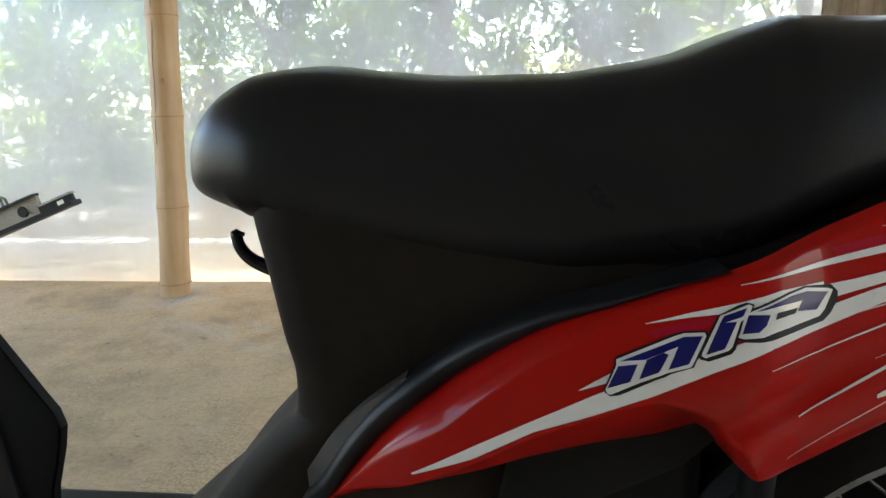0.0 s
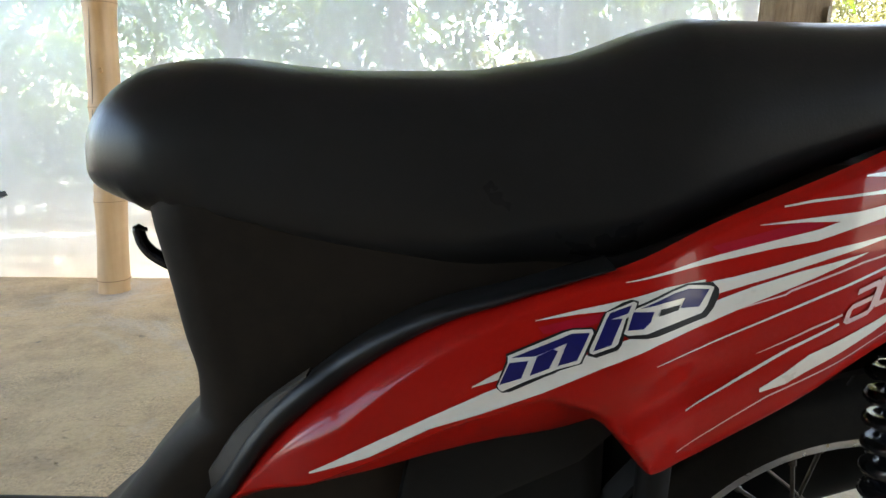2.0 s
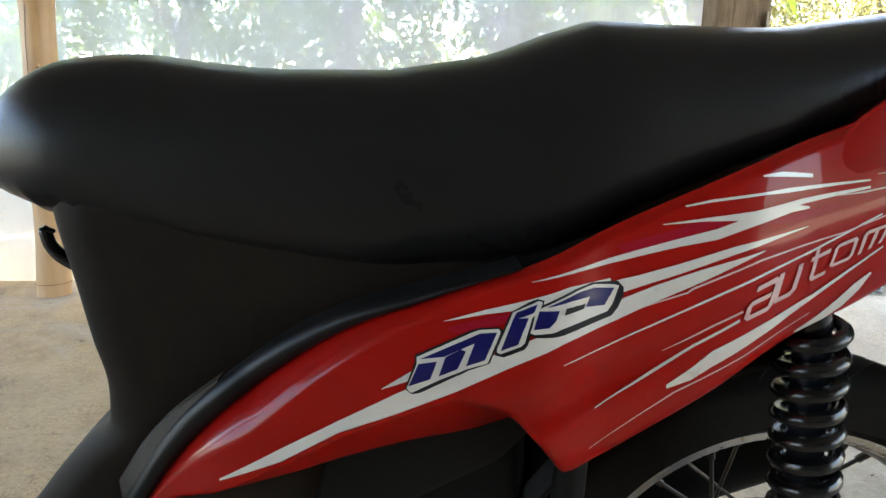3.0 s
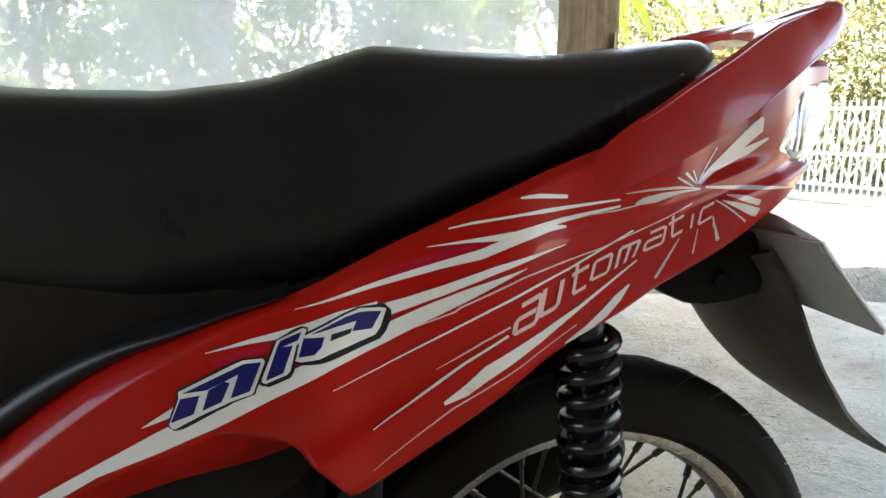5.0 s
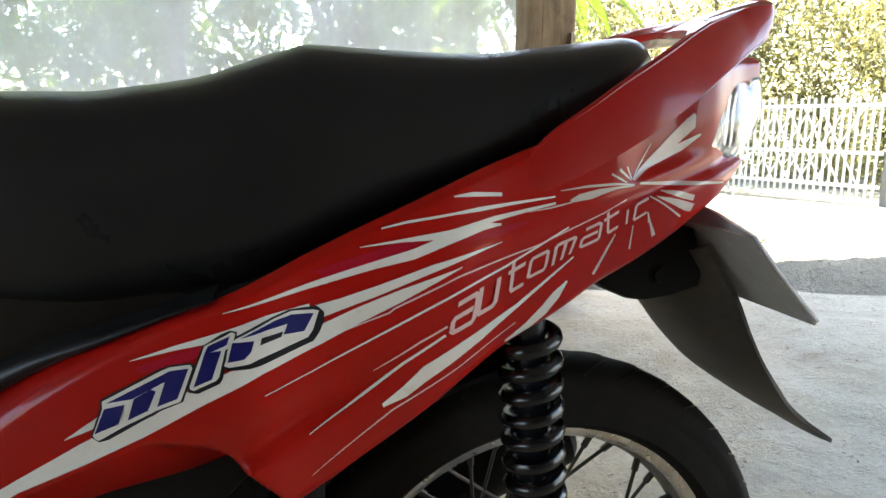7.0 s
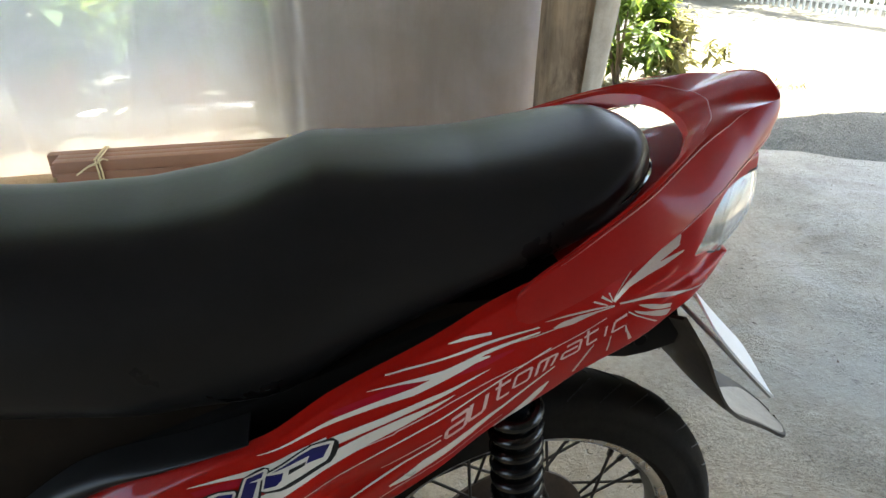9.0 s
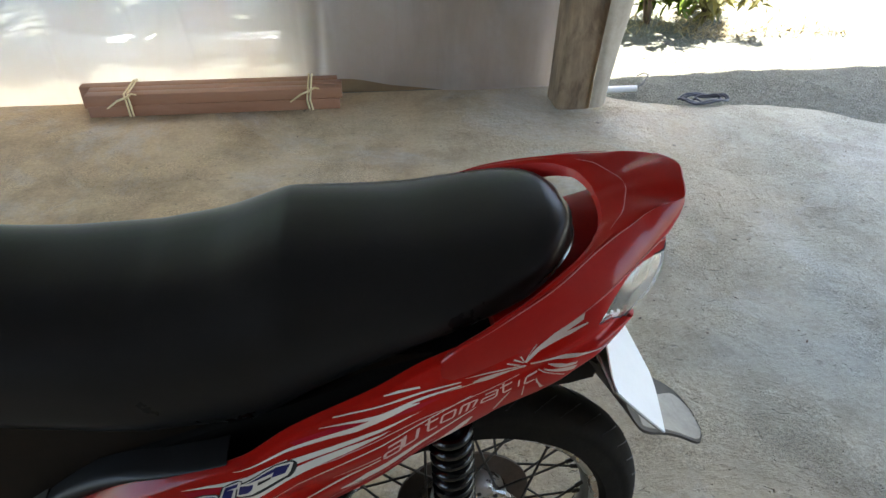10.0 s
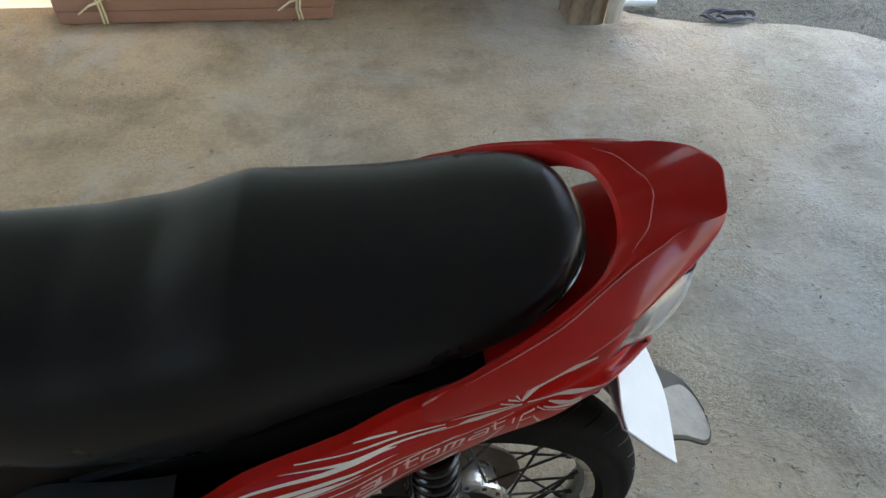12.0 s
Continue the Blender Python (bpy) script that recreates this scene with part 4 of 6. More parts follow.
# under-body: filter box, drive case, frame
part("filter_box", box((-0.02, 0.452, 0.30), (0.185, 0.56, 0.488), 0.02, 3), black_plastic, scooter)
part("drive_case", slab([(-0.05, 0.20), (0.0, 0.16), (0.30, 0.175), (0.42, 0.19), (0.475, 0.235), (0.465, 0.285), (0.40, 0.305), (0.25, 0.325), (0.02, 0.33), (-0.05, 0.29)], 0.445, 0.497, 0.014), cast_dark, scooter, "dark grey cast drive case", True, 30)
rings = []
for k in range(30):
    a = radians(100 + 80 * k / 29)
    rings.append([(AXLE[0] + r * math.cos(a), C + w, AXLE[2] + r * math.sin(a)) for w, r in ((-0.085, 0.285), (-0.075, 0.296), (0.0, 0.302), (0.075, 0.296), (0.085, 0.285), (0.08, 0.278), (0.0, 0.294), (-0.08, 0.278))])
part("inner_fender", loft(rings), black_plastic, scooter)
part("under_tray", slab([(0.02, 0.40), (0.16, 0.47), (0.25, 0.56), (0.36, 0.615), (0.47, 0.675), (0.47, 0.70), (0.30, 0.665), (0.06, 0.585)], 0.425, 0.65, 0.008), black_plastic, scooter, "", True, 25)
part("rear_stay", tube([(0.205, 0.435, 0.30), (0.215, 0.435, 0.50)], 0.012, 12), black_plastic, scooter)


# rear wheel
def make_wheel():
    cx, cy, cz = AXLE
    R, r = 0.256, 0.198
    prof = []
    for k in range(25):
        a = math.pi * k / 24
        prof.append((r + 0.004 + (R - r - 0.004) * math.sin(a) ** 0.72, -0.043 * math.cos(a) * (1.0 if abs(math.cos(a)) < 0.9 else 0.92)))
    prof += [(r - 0.006, 0.026), (r - 0.006, -0.026)]
    wheel = part("rear_wheel", lathe([(0.1830, -0.0215), (0.1860, -0.0262), (0.1910, -0.0285), (0.1985, -0.0290), (0.2005, -0.0245), (0.194, -0.018), (0.1830, -0.016)], AXLE, 96, True), alloy, scooter, "polished alloy rear wheel rim", True, 50)
    part("far_flange", lathe([(0.1865, 0.016), (0.194, 0.018), (0.1995, 0.023), (0.198, 0.0275), (0.190, 0.0255), (0.1865, 0.022)], AXLE, 96, True), alloy, wheel)
    part("rim_barrel", lathe([(0.1875, -0.017), (0.1800, -0.011), (0.1760, 0.0), (0.1800, 0.011), (0.1875, 0.017), (0.191, 0.016), (0.187, 0.0), (0.191, -0.016)], AXLE, 96, True), dull_metal, wheel, "dull grey wheel barrel")
    part("tyre", lathe(prof, AXLE, 96, True), rubber, wheel, "worn black rubber tyre", True, 45)
    # slanting tread grooves, raised lands between them
    for side in (-1, 1):
        for k in range(40):
            a0 = k * math.tau / 40
            pts = []
            for t in np.linspace(0.12, 0.80, 7):
                b = math.pi / 2 * (1 - 0.62 * t)
                rad = r + 0.004 + (R - r - 0.004) * math.sin(b) ** 0.72 - 0.0002
                a = a0 + 0.20 * t
                pts.append((cx + rad * math.cos(a), cy + side * 0.043 * math.cos(b), cz + rad * math.sin(a)))
            part("tread_groove", tube(pts, 0.0010, 4), decal_black, wheel)
    hub = part("hub", lathe([(0.058, -0.010), (0.060, -0.030), (0.064, -0.032), (0.078, -0.029), (0.080, -0.024), (0.066, -0.020), (0.064, 0.020), (0.080, 0.024), (0.078, 0.029), (0.03, 0.034), (0.0001, 0.036)], AXLE, 64), alloy, wheel, "cast alloy wheel hub", True, 30)
    part("hub_recess", lathe([(0.0001, -0.016), (0.030, -0.013), (0.0585, -0.012), (0.0585, -0.006)], AXLE, 48), cast_dark, hub, "dark recessed drum of the hub", True, 40)
    part("brake_plate", lathe([(0.066, 0.016), (0.094, 0.014), (0.099, 0.016), (0.099, 0.020), (0.066, 0.022)], AXLE, 64, True), brake_brown, hub, "rusty brown brake plate behind the hub", True, 40)
    part("axle_nut", lathe([(0.0001, -0.050), (0.009, -0.049), (0.010, -0.042), (0.015, -0.041), (0.016, -0.030), (0.022, -0.028), (0.024, -0.012)], AXLE, 24), dull_metal, hub, "", True, 30)
    for k in range(18):
        a = k * math.tau / 18
        part("flange_bolt", lathe([(0.0001, -0.003), (0.003, -0.003), (0.0035, 0.0)], (cx + 0.0715 * math.cos(a), cy - 0.0285, cz + 0.0715 * math.sin(a)), 8), spoke_steel, hub)
    for k in range(36):
        side = -1 if k % 2 else 1
        a = k * math.tau / 36
        turn = 0.62 * (1 if (k // 2) % 2 else -1)
        p = Vector((cx + 0.072 * math.cos(a + turn), cy + side * 0.026, cz + 0.072 * math.sin(a + turn)))
        q = Vector((cx + 0.178 * math.cos(a), cy + side * 0.003, cz + 0.178 * math.sin(a)))
        part("spoke", tube([p, q], 0.0019, 6), spoke_steel, wheel)
        part("nipple", tube([q.lerp(p, 0.10), q], 0.0034, 6), spoke_steel, wheel)
    return wheel


make_wheel()


# rear shock absorber
def make_shock():
    top, low = Vector((0.378, 0.437, 0.590)), Vector((0.398, 0.437, 0.290))
    shock = part("shock_body", tube([top, top.lerp(low, 0.45), top.lerp(low, 0.46), low], [0.0125, 0.0125, 0.0155, 0.0155], 18), gloss_black, scooter, "rear shock absorber tube", True, 30)
    n, turns = 300, 14.0
    d = (low - top).normalized()
    u = d.orthogonal().normalized()
    v = d.cross(u)
    pts = []
    for i in range(n):
        t = i / (n - 1)
        a = t * turns * math.tau
        pts.append(top.lerp(low, 0.04 + 0.86 * t) + (u * math.cos(a) + v * math.sin(a)) * 0.0198)
    part("coil_spring", tube(pts, 0.0056, 9), spring_black, shock, "shiny black coil spring")
    part("spring_seat", tube([top.lerp(low, 0.90), top.lerp(low, 0.935)], 0.0245, 20), alloy, shock)
    part("lower_eye", tube([low + Vector((0, -0.016, 0)), low + Vector((0, 0.016, 0))], 0.017, 18), dull_metal, shock)


make_shock()

# exhaust on the far side
part("silencer", tube([(0.16, 0.655, 0.235), (0.20, 0.66, 0.26), (0.24, 0.662, 0.285), (0.505, 0.668, 0.372), (0.515, 0.668, 0.375)], [0.030, 0.044, 0.050, 0.050, 0.040], 28), black_plastic, scooter, "dark exhaust silencer")
part("tail_pipe", tube([(0.505, 0.668, 0.372), (0.545, 0.669, 0.384)], 0.016, 16), dull_metal, scooter)

# tail: cowl, grab rail with spoiler, lamp; it leans a little to the side stand
CT = 0.520


def mirror_tail(p):
    """The same point on the far side; the tail's middle plane leans over a little."""
    d = C - (C - CT) * smooth01((p[0] - 0.36) / 0.12) - p[1]
    return (p[0] + 0.03 * d, p[1] + 2 * d, p[2] + 0.14 * d * smooth01((0.60 - p[0]) / 0.06))


rings = []
for x, w, lo, hi in ((0.42, 0.095, 0.62, 0.712), (0.46, 0.090, 0.645, 0.726), (0.50, 0.080, 0.690, 0.742), (0.53, 0.074, 0.715, 0.750), (0.560, 0.068, 0.735, 0.760), (0.592, 0.055, 0.7545, 0.770), (0.603, 0.033, 0.7585, 0.774), (0.608, 0.024, 0.760, 0.771)):
    ring = []
    for k in range(32):
        a = k * math.tau / 32
        c, s = math.cos(a), math.sin(a)
        ring.append((x, CT + 0.014 * smooth01((x - 0.48) / 0.06) + w * math.copysign(abs(c) ** 0.45, c), (lo + hi) / 2 + (hi - lo) / 2 * math.copysign(abs(s) ** 0.5, s)))
    rings.append(ring)
part("tail_cowl", loft(rings), red_paint, scooter, "", True, 40)


def make_rail():
    """Grab rail: two broad arms that sweep up into a blunt rear wing, round an arched opening behind the seat."""
    # each station: lower outer edge, ridge, crease of the wing, upper and lower inner edge
    st = [
        ((0.346, 0.404, 0.668), (0.350, 0.405, 0.684), (0.353, 0.408, 0.688), (0.357, 0.414, 0.690), (0.362, 0.424, 0.684)),
        ((0.400, 0.4005, 0.687), (0.385, 0.402, 0.722), (0.386, 0.4045, 0.724), (0.389, 0.408, 0.724), (0.394, 0.418, 0.710)),
        ((0.432, 0.4035, 0.700), (0.427, 0.404, 0.746), (0.427, 0.407, 0.747), (0.427, 0.412, 0.746), (0.430, 0.420, 0.728)),
        ((0.465, 0.4045, 0.719), (0.455, 0.412, 0.7595), (0.454, 0.415, 0.7605), (0.452, 0.422, 0.759), (0.454, 0.430, 0.738)),
        ((0.497, 0.4085, 0.744), (0.483, 0.422, 0.775), (0.482, 0.425, 0.776), (0.479, 0.431, 0.774), (0.480, 0.437, 0.752)),
        ((0.520, 0.420, 0.758), (0.507, 0.437, 0.789), (0.505, 0.440, 0.7895), (0.498, 0.444, 0.785), (0.498, 0.447, 0.771)),
        ((0.536, 0.430, 0.7665), (0.531, 0.4575, 0.799), (0.530, 0.459, 0.799), (0.514, 0.455, 0.790), (0.513, 0.458, 0.780)),
        ((0.565, 0.449, 0.7785), (0.5675, 0.467, 0.812), (0.543, 0.478, 0.802), (0.524, 0.478, 0.794), (0.522, 0.480, 0.787)),
        ((0.592, 0.469, 0.792), (0.600, 0.4765, 0.8165), (0.553, 0.500, 0.806), (0.529, 0.499, 0.797), (0.527, 0.500, 0.791)),
        ((0.601, 0.490, 0.799), (0.6065, 0.498, 0.8235), (0.557, 0.510, 0.808), (0.5305, 0.510, 0.798), (0.528, 0.510, 0.7925)),
        ((0.606, CT, 0.806), (0.6115, CT, 0.8265), (0.5585, CT, 0.8085), (0.531, CT, 0.798), (0.529, CT, 0.793)),
    ]
    far = [[Vector(mirror_tail(p)) for p in q] for q in reversed(st[:-1])]
    for q in far:           # the far skirt is shallower
        q[0].z += 0.15 * (q[0].y - CT)
    st = st + far
    raw = [[spline([(i, q[k][a]) for i, q in enumerate(st)]) for a in range(3)] for k in range(5)]
    last = len(st) - 1

    def eased(g):
        """Smooth along the arms, as it is at the tips and round the rear."""
        def at(t):
            u = min(t, last - t)
            w = 1.5 * smooth01(u / 2.0) * smooth01((7.6 - u) / 1.4)
            return sum(g(t + w * o) for o in (-1.0, -0.66, -0.33, 0.0, 0.33, 0.66, 1.0)) / 7
        return at
    f = [[eased(g) for g in three] for three in raw]
    rings = []
    for t in np.linspace(0, last, 161):
        ol, r, cr, ai, al = [Vector([f[k][a](t) for a in range(3)]) for k in range(5)]
        out = (ol + r) / 2 - (ai + al) / 2
        out = out.normalized() * 0.0026 if out.length > 1e-5 else Vector()
        up = Vector((0, 0, 0.0012))
        tuck = (ol - al) * 0.12
        rings.append([ol, ol.lerp(r, 0.12) + out * 0.45, ol.lerp(r, 0.40) + out, ol.lerp(r, 0.72) + out * 0.9, r.lerp(ol, 0.06) + out * 0.2, r,
                      r.lerp(cr, 0.5) + up, cr, cr.lerp(ai, 0.5) + up, cr.lerp(ai, 0.88) + up * 0.3, ai, ai.lerp(al, 0.35), al, (ol * 0.35 + al * 0.65) - Vector((0, 0, 0.004)), ol - tuck - Vector((0, 0, 0.003))])
    rail = part("grab_rail", loft(rings), dusty_red, scooter, "red grab rail with a blunt rear wing", True, 26)
    # highlights on the creases and edges, drawn as thin pale lines
    for side in (-1, 1):
        put = (lambda p: p) if side < 0 else mirror_tail
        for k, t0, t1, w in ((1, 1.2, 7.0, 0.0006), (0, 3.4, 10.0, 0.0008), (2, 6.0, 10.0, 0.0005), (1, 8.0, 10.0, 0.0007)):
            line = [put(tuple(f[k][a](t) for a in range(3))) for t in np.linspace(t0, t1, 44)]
            part("edge_line", tube(line, [w * (0.25 + 0.75 * smooth01(min(i, 43 - i) / 9)) for i in range(44)], 5), highlight_pink, rail, "pale highlight line along a crease")
    return rail


make_rail()


def make_lamp():
    low = [(x, panel_y(x, z) + 0.0022, z - 0.001) for x, z in ((0.519, 0.7055), (0.538, 0.7000), (0.556, 0.6955))] + [(0.571, 0.472, 0.695), (0.577, 0.500, 0.697), (0.579, CT, 0.697)]
    top = [(x, panel_y(x, lamp_edge(x)) + 0.0022, lamp_edge(x) + 0.001) for x in (0.521, 0.545, 0.570)] + [(0.592, 0.4745, 0.758), (0.602, 0.500, 0.760), (0.606, CT, 0.761)]
    full_l = low + [mirror_tail(p) for p in reversed(low[:-1])]
    full_t = top + [mirror_tail(p) for p in reversed(top[:-1])]
    fl = [spline([(i, p[a]) for i, p in enumerate(full_l)]) for a in range(3)]
    ft = [spline([(i, p[a]) for i, p in enumerate(full_t)]) for a in range(3)]

    def skin(inset, bulge):
        rings = []
        for t in np.linspace(0, 7.2, 70):
            a, b = Vector([f(t) for f in fl]), Vector([f(t) for f in ft])
            mid = Vector((0.50, CT, 0.73))
            ring = []
            for j in range(9):
                v = j / 8
                p = a.lerp(b, v)
                o = (p - mid)
                o.z *= 0.2
                o.normalize()
                ring.append(p + o * (bulge * math.sin(math.pi * v) * smooth01(min(t, 7.2 - t) / 1.5) - inset))
            rings.append(ring)
        return rings
    outer, inner = skin(0.0, 0.010), skin(0.003, 0.010)
    lamp = part("tail_lamp", loft([a + b[::-1] for a, b in zip(outer, inner)]), clear_lens, scooter, "clear plastic tail lamp lens", True, 40)
    back, shell = skin(0.013, 0.004), skin(0.022, 0.004)
    # pleated bowl: facets alternate in depth along and across the lamp
    for i, ring in enumerate(back):
        for j in range(1, 8):
            ring[j] = ring[j].lerp(shell[i][j], 0.9 * ((i // 6 + j // 3) % 2) + (0.5 if (j + i // 9) % 3 == 0 else 0.0))
    part("reflector", loft([a + b[::-1] for a, b in zip(back, shell)]), reflector, lamp, "silvered faceted lamp reflector", False)
    # dark gasket round the lens
    rim = [outer[i][0] for i in range(0, 53)] + [outer[i][8] for i in range(52, -1, -1)]
    part("gasket", tube(rim, 0.0011, 6, closed=True), decal_black, lamp, "dark lens gasket")
    part("bulb", lathe([(0.0001, -0.012), (0.006, -0.010), (0.0085, -0.003), (0.0075, 0.004), (0.005, 0.010), (0.005, 0.020)], (0.566, 0.486, 0.728), 20), reflector, lamp)
    for k, t in enumerate((0.9, 1.3, 1.7, 2.2, 2.9, 3.6)):
        a, b = Vector([f(t) for f in fl]), Vector([f(t) for f in ft])
        part("lens_rib", tube([a.lerp(b, v) + Vector((-0.004, 0.002, 0)) for v in (0.15, 0.5, 0.85)], 0.003, 7), reflector, lamp)


make_lamp()

# rear mudguard: a channel whose belly faces the wheel, ending in a spoon-shaped flap; then the number plate
GY = 0.545
GUARD = [   # rim (x, z), belly (x, z), half width
    ((0.540, 0.622), (0.508, 0.598), 0.088), ((0.556, 0.598), (0.533, 0.575), 0.090), ((0.571, 0.575), (0.554, 0.552), 0.091), ((0.590, 0.538), (0.587, 0.514), 0.092),
    ((0.610, 0.506), (0.610, 0.489), 0.091), ((0.632, 0.482), (0.628, 0.468), 0.082), ((0.655, 0.461), (0.653, 0.449), 0.069), ((0.680, 0.441), (0.678, 0.432), 0.058),
    ((0.702, 0.425), (0.702, 0.418), 0.053), ((0.722, 0.411), (0.722, 0.4055), 0.052), ((0.735, 0.4025), (0.735, 0.398), 0.047), ((0.745, 0.3965), (0.745, 0.3925), 0.034), ((0.751, 0.393), (0.751, 0.3895), 0.018), ((0.753, 0.392), (0.753, 0.3885), 0.005),
]
gf = [spline([(i, v) for i, v in enumerate(col)]) for col in zip(*[(*r, *b, w) for r, b, w in GUARD])]
rings = []
for t in np.linspace(0, len(GUARD) - 1, 60):
    rx, rz, bx, bz, w = [g(t) for g in gf]
    d = Vector((rx - bx, 0, rz - bz + 0.004)).normalized() * 0.0045
    m = 0.45 * smooth01((7.5 - t) / 2.0)            # the belly hangs towards the far side
    rise = [((m - u) / (1 + m)) ** 2 if u < m else (1 - 0.9 * m) * ((u - m) / (1 - m)) ** 2 for u in np.linspace(-1, 1, 25)]
    skin = [Vector((bx + (rx - bx) * r, GY + w * u, bz + (rz - bz) * r)) for u, r in zip(np.linspace(-1, 1, 25), rise)]
    rings.append(skin + [p + d for p in reversed(skin)])
guard = part("rear_mudguard", loft(rings), dusty_lit_plastic, scooter, "dusty black plastic rear mudguard with a spoon-shaped flap", True, 40)
part("guard_bracket", slab([(0.435, 0.605), (0.460, 0.587), (0.480, 0.578), (0.497, 0.575), (0.520, 0.577), (0.548, 0.584), (0.552, 0.602), (0.540, 0.635), (0.470, 0.640)], 0.470, 2 * C - 0.470, 0.006), black_plastic, scooter, "", True, 25)
part("guard_bolt", lathe([(0.0001, -0.004), (0.006, -0.004), (0.007, -0.001), (0.010, 0.0), (0.010, 0.003)], (0.507, 0.470, 0.598), 16), black_plastic, guard)

# dust lying in the channel and in the hollow of the flap
rings = []
for t in np.linspace(4.6, 12.6, 36):
    rx, rz, bx, bz, w = [g(t) for g in gf]
    m = 0.45 * smooth01((7.5 - t) / 2.0)
    d = Vector((rx - bx, 0, rz - bz + 0.004)).normalized() * 0.0053
    f = smooth01((t - 4.4) / 1.5)
    row = []
    for u in np.linspace(-0.90, -0.90 + (0.85 + 0.80 * smooth01((t - 5.0) / 5.0)) * f, 17):
        r = ((m - u) / (1 + m)) ** 2 if u < m else (1 - 0.9 * m) * ((u - m) / (1 - m)) ** 2
        row.append(Vector((bx + (rx - bx) * r, GY + w * u, bz + (rz - bz) * r)) + d)
    rings.append(row + [p - d * 0.3 for p in reversed(row)])
part("flap_pan", loft(rings), pan_dust, guard, "dusty beige hollow of the flap", True, 40)


def make_plate():
    """Blank white number plate, slightly bowed, with a rolled rim."""
    a, b = Vector((0.537, 0.399, 0.6445)), Vector((0.607, 0.399, 0.5685))
    along = (b - a)
    up = along.normalized()
    nrm = Vector((-up.z, 0, up.x)) * -1
    if nrm.z < 0:
        nrm = -nrm
    half = C - 0.399
    bm = bmesh.new()
    top, low = [], []
    for i in range(17):
        v = i / 16
        rt, rl = [], []
        for j in range(33):
            u = -1 + 2 * j / 32
            cut = 0.004 * max(0.0, abs(u) - 0.9) / 0.1
            vv = min(max(v, cut / along.length), 1 - cut / along.length)
            p = a + along * vv + Vector((0, half * (1 + u), 0)) + nrm * (0.0145 * smooth01((1 - abs(u)) / 0.62) ** 0.75 - 0.001 * math.sin(math.pi * v))
            rt.append(bm.verts.new(p))
            rl.append(bm.verts.new(p - nrm * 0.0018))
        top.append(rt)
        low.append(rl)
    for g in (top, low):
        for p, q in zip(g, g[1:]):
            for j in range(32):
                bm.faces.new((p[j], p[j + 1], q[j + 1], q[j]))
    for i in range(16):
        for j in (0, 32):
            bm.faces.new((top[i][j], top[i + 1][j], low[i + 1][j], low[i][j]))
    for j in range(32):
        for i in (0, 16):
            bm.faces.new((top[i][j], top[i][j + 1], low[i][j + 1], low[i][j]))
    plate = part("number_plate", bm, plate_white, scooter, "blank white metal number plate", True, 50)
    rings = []
    for v in (0.02, 0.35, 0.65, 0.98):
        row = [a + along * v + Vector((0, half * (1 + u), 0)) + nrm * (-0.001 * math.sin(math.pi * v) - 0.0022) for u in np.linspace(-0.985, 0.985, 25)]
        rings.append(row + [p - nrm * 0.002 for p in reversed(row)])
    part("backing_plate", loft(rings), plate_grey, plate, "dusty grey backing of the plate", True, 40)
    return plate


make_plate()

# ---- decals on the red panel ----
def decal_strip(rows, mat, lift=0.0006, name="streak"):
    """A tapering streak: rows of upper and lower (x, z) edge points, laid on the panel."""
    bm = bmesh.new()
    prev = None
    n = 7
    for (a, b), (c, d) in zip(rows, rows[1:]):
        for i in range(n + 1):
            t = i / n
            u = (a[0] + (c[0] - a[0]) * t, a[1] + (c[1] - a[1]) * t)
            v = (b[0] + (d[0] - b[0]) * t, b[1] + (d[1] - b[1]) * t)
            line = []
            for j in range(4):
                x, z = u[0] + (v[0] - u[0]) * j / 3, u[1] + (v[1] - u[1]) * j / 3
                line.append(bm.verts.new((x, panel_y(x, z) - lift, z)))
            if prev:
                for j in range(3):
                    bm.faces.new((prev[j], line[j], line[j + 1], prev[j + 1]))
            prev = line
    bmesh.ops.remove_doubles(bm, verts=bm.verts, dist=1e-5)
    return part(name, bm, mat, panel)


def decal_line(pts, w0, w1, w2, mat, lift=0.0005):
    """A thin streak along (x, z) points, w0, w1, w2 wide at start, middle and end."""
    rows = []
    n = len(pts) - 1
    for i, p in enumerate(pts):
        t = i / n
        w = (w0 + (w1 - w0) * t * 2 if t < 0.5 else w1 + (w2 - w1) * (t * 2 - 1)) / 2
        a, b = pts[max(i - 1, 0)], pts[min(i + 1, n)]
        d = Vector((b[0] - a[0], b[1] - a[1])).normalized()
        rows.append(((p[0] - d.y * w, p[1] + d.x * w), (p[0] + d.y * w, p[1] - d.x * w)))
    return decal_strip(rows, mat, lift)


def decal_shape(pts, mat, lift, name):
    """A filled outline of (x, z) points laid on the panel."""
    bm = bmesh.new()
    bm.faces.new([bm.verts.new((x, 0, z)) for x, z in pts])
    bmesh.ops.triangulate(bm, faces=bm.faces[:])
    bmesh.ops.subdivide_edges(bm, edges=bm.edges[:], cuts=5, use_grid_fill=True)
    bmesh.ops.triangulate(bm, faces=bm.faces[:])
    for v in bm.verts:
        v.co.y = panel_y(v.co.x, v.co.z) - lift
    return part(name, bm, mat, panel)


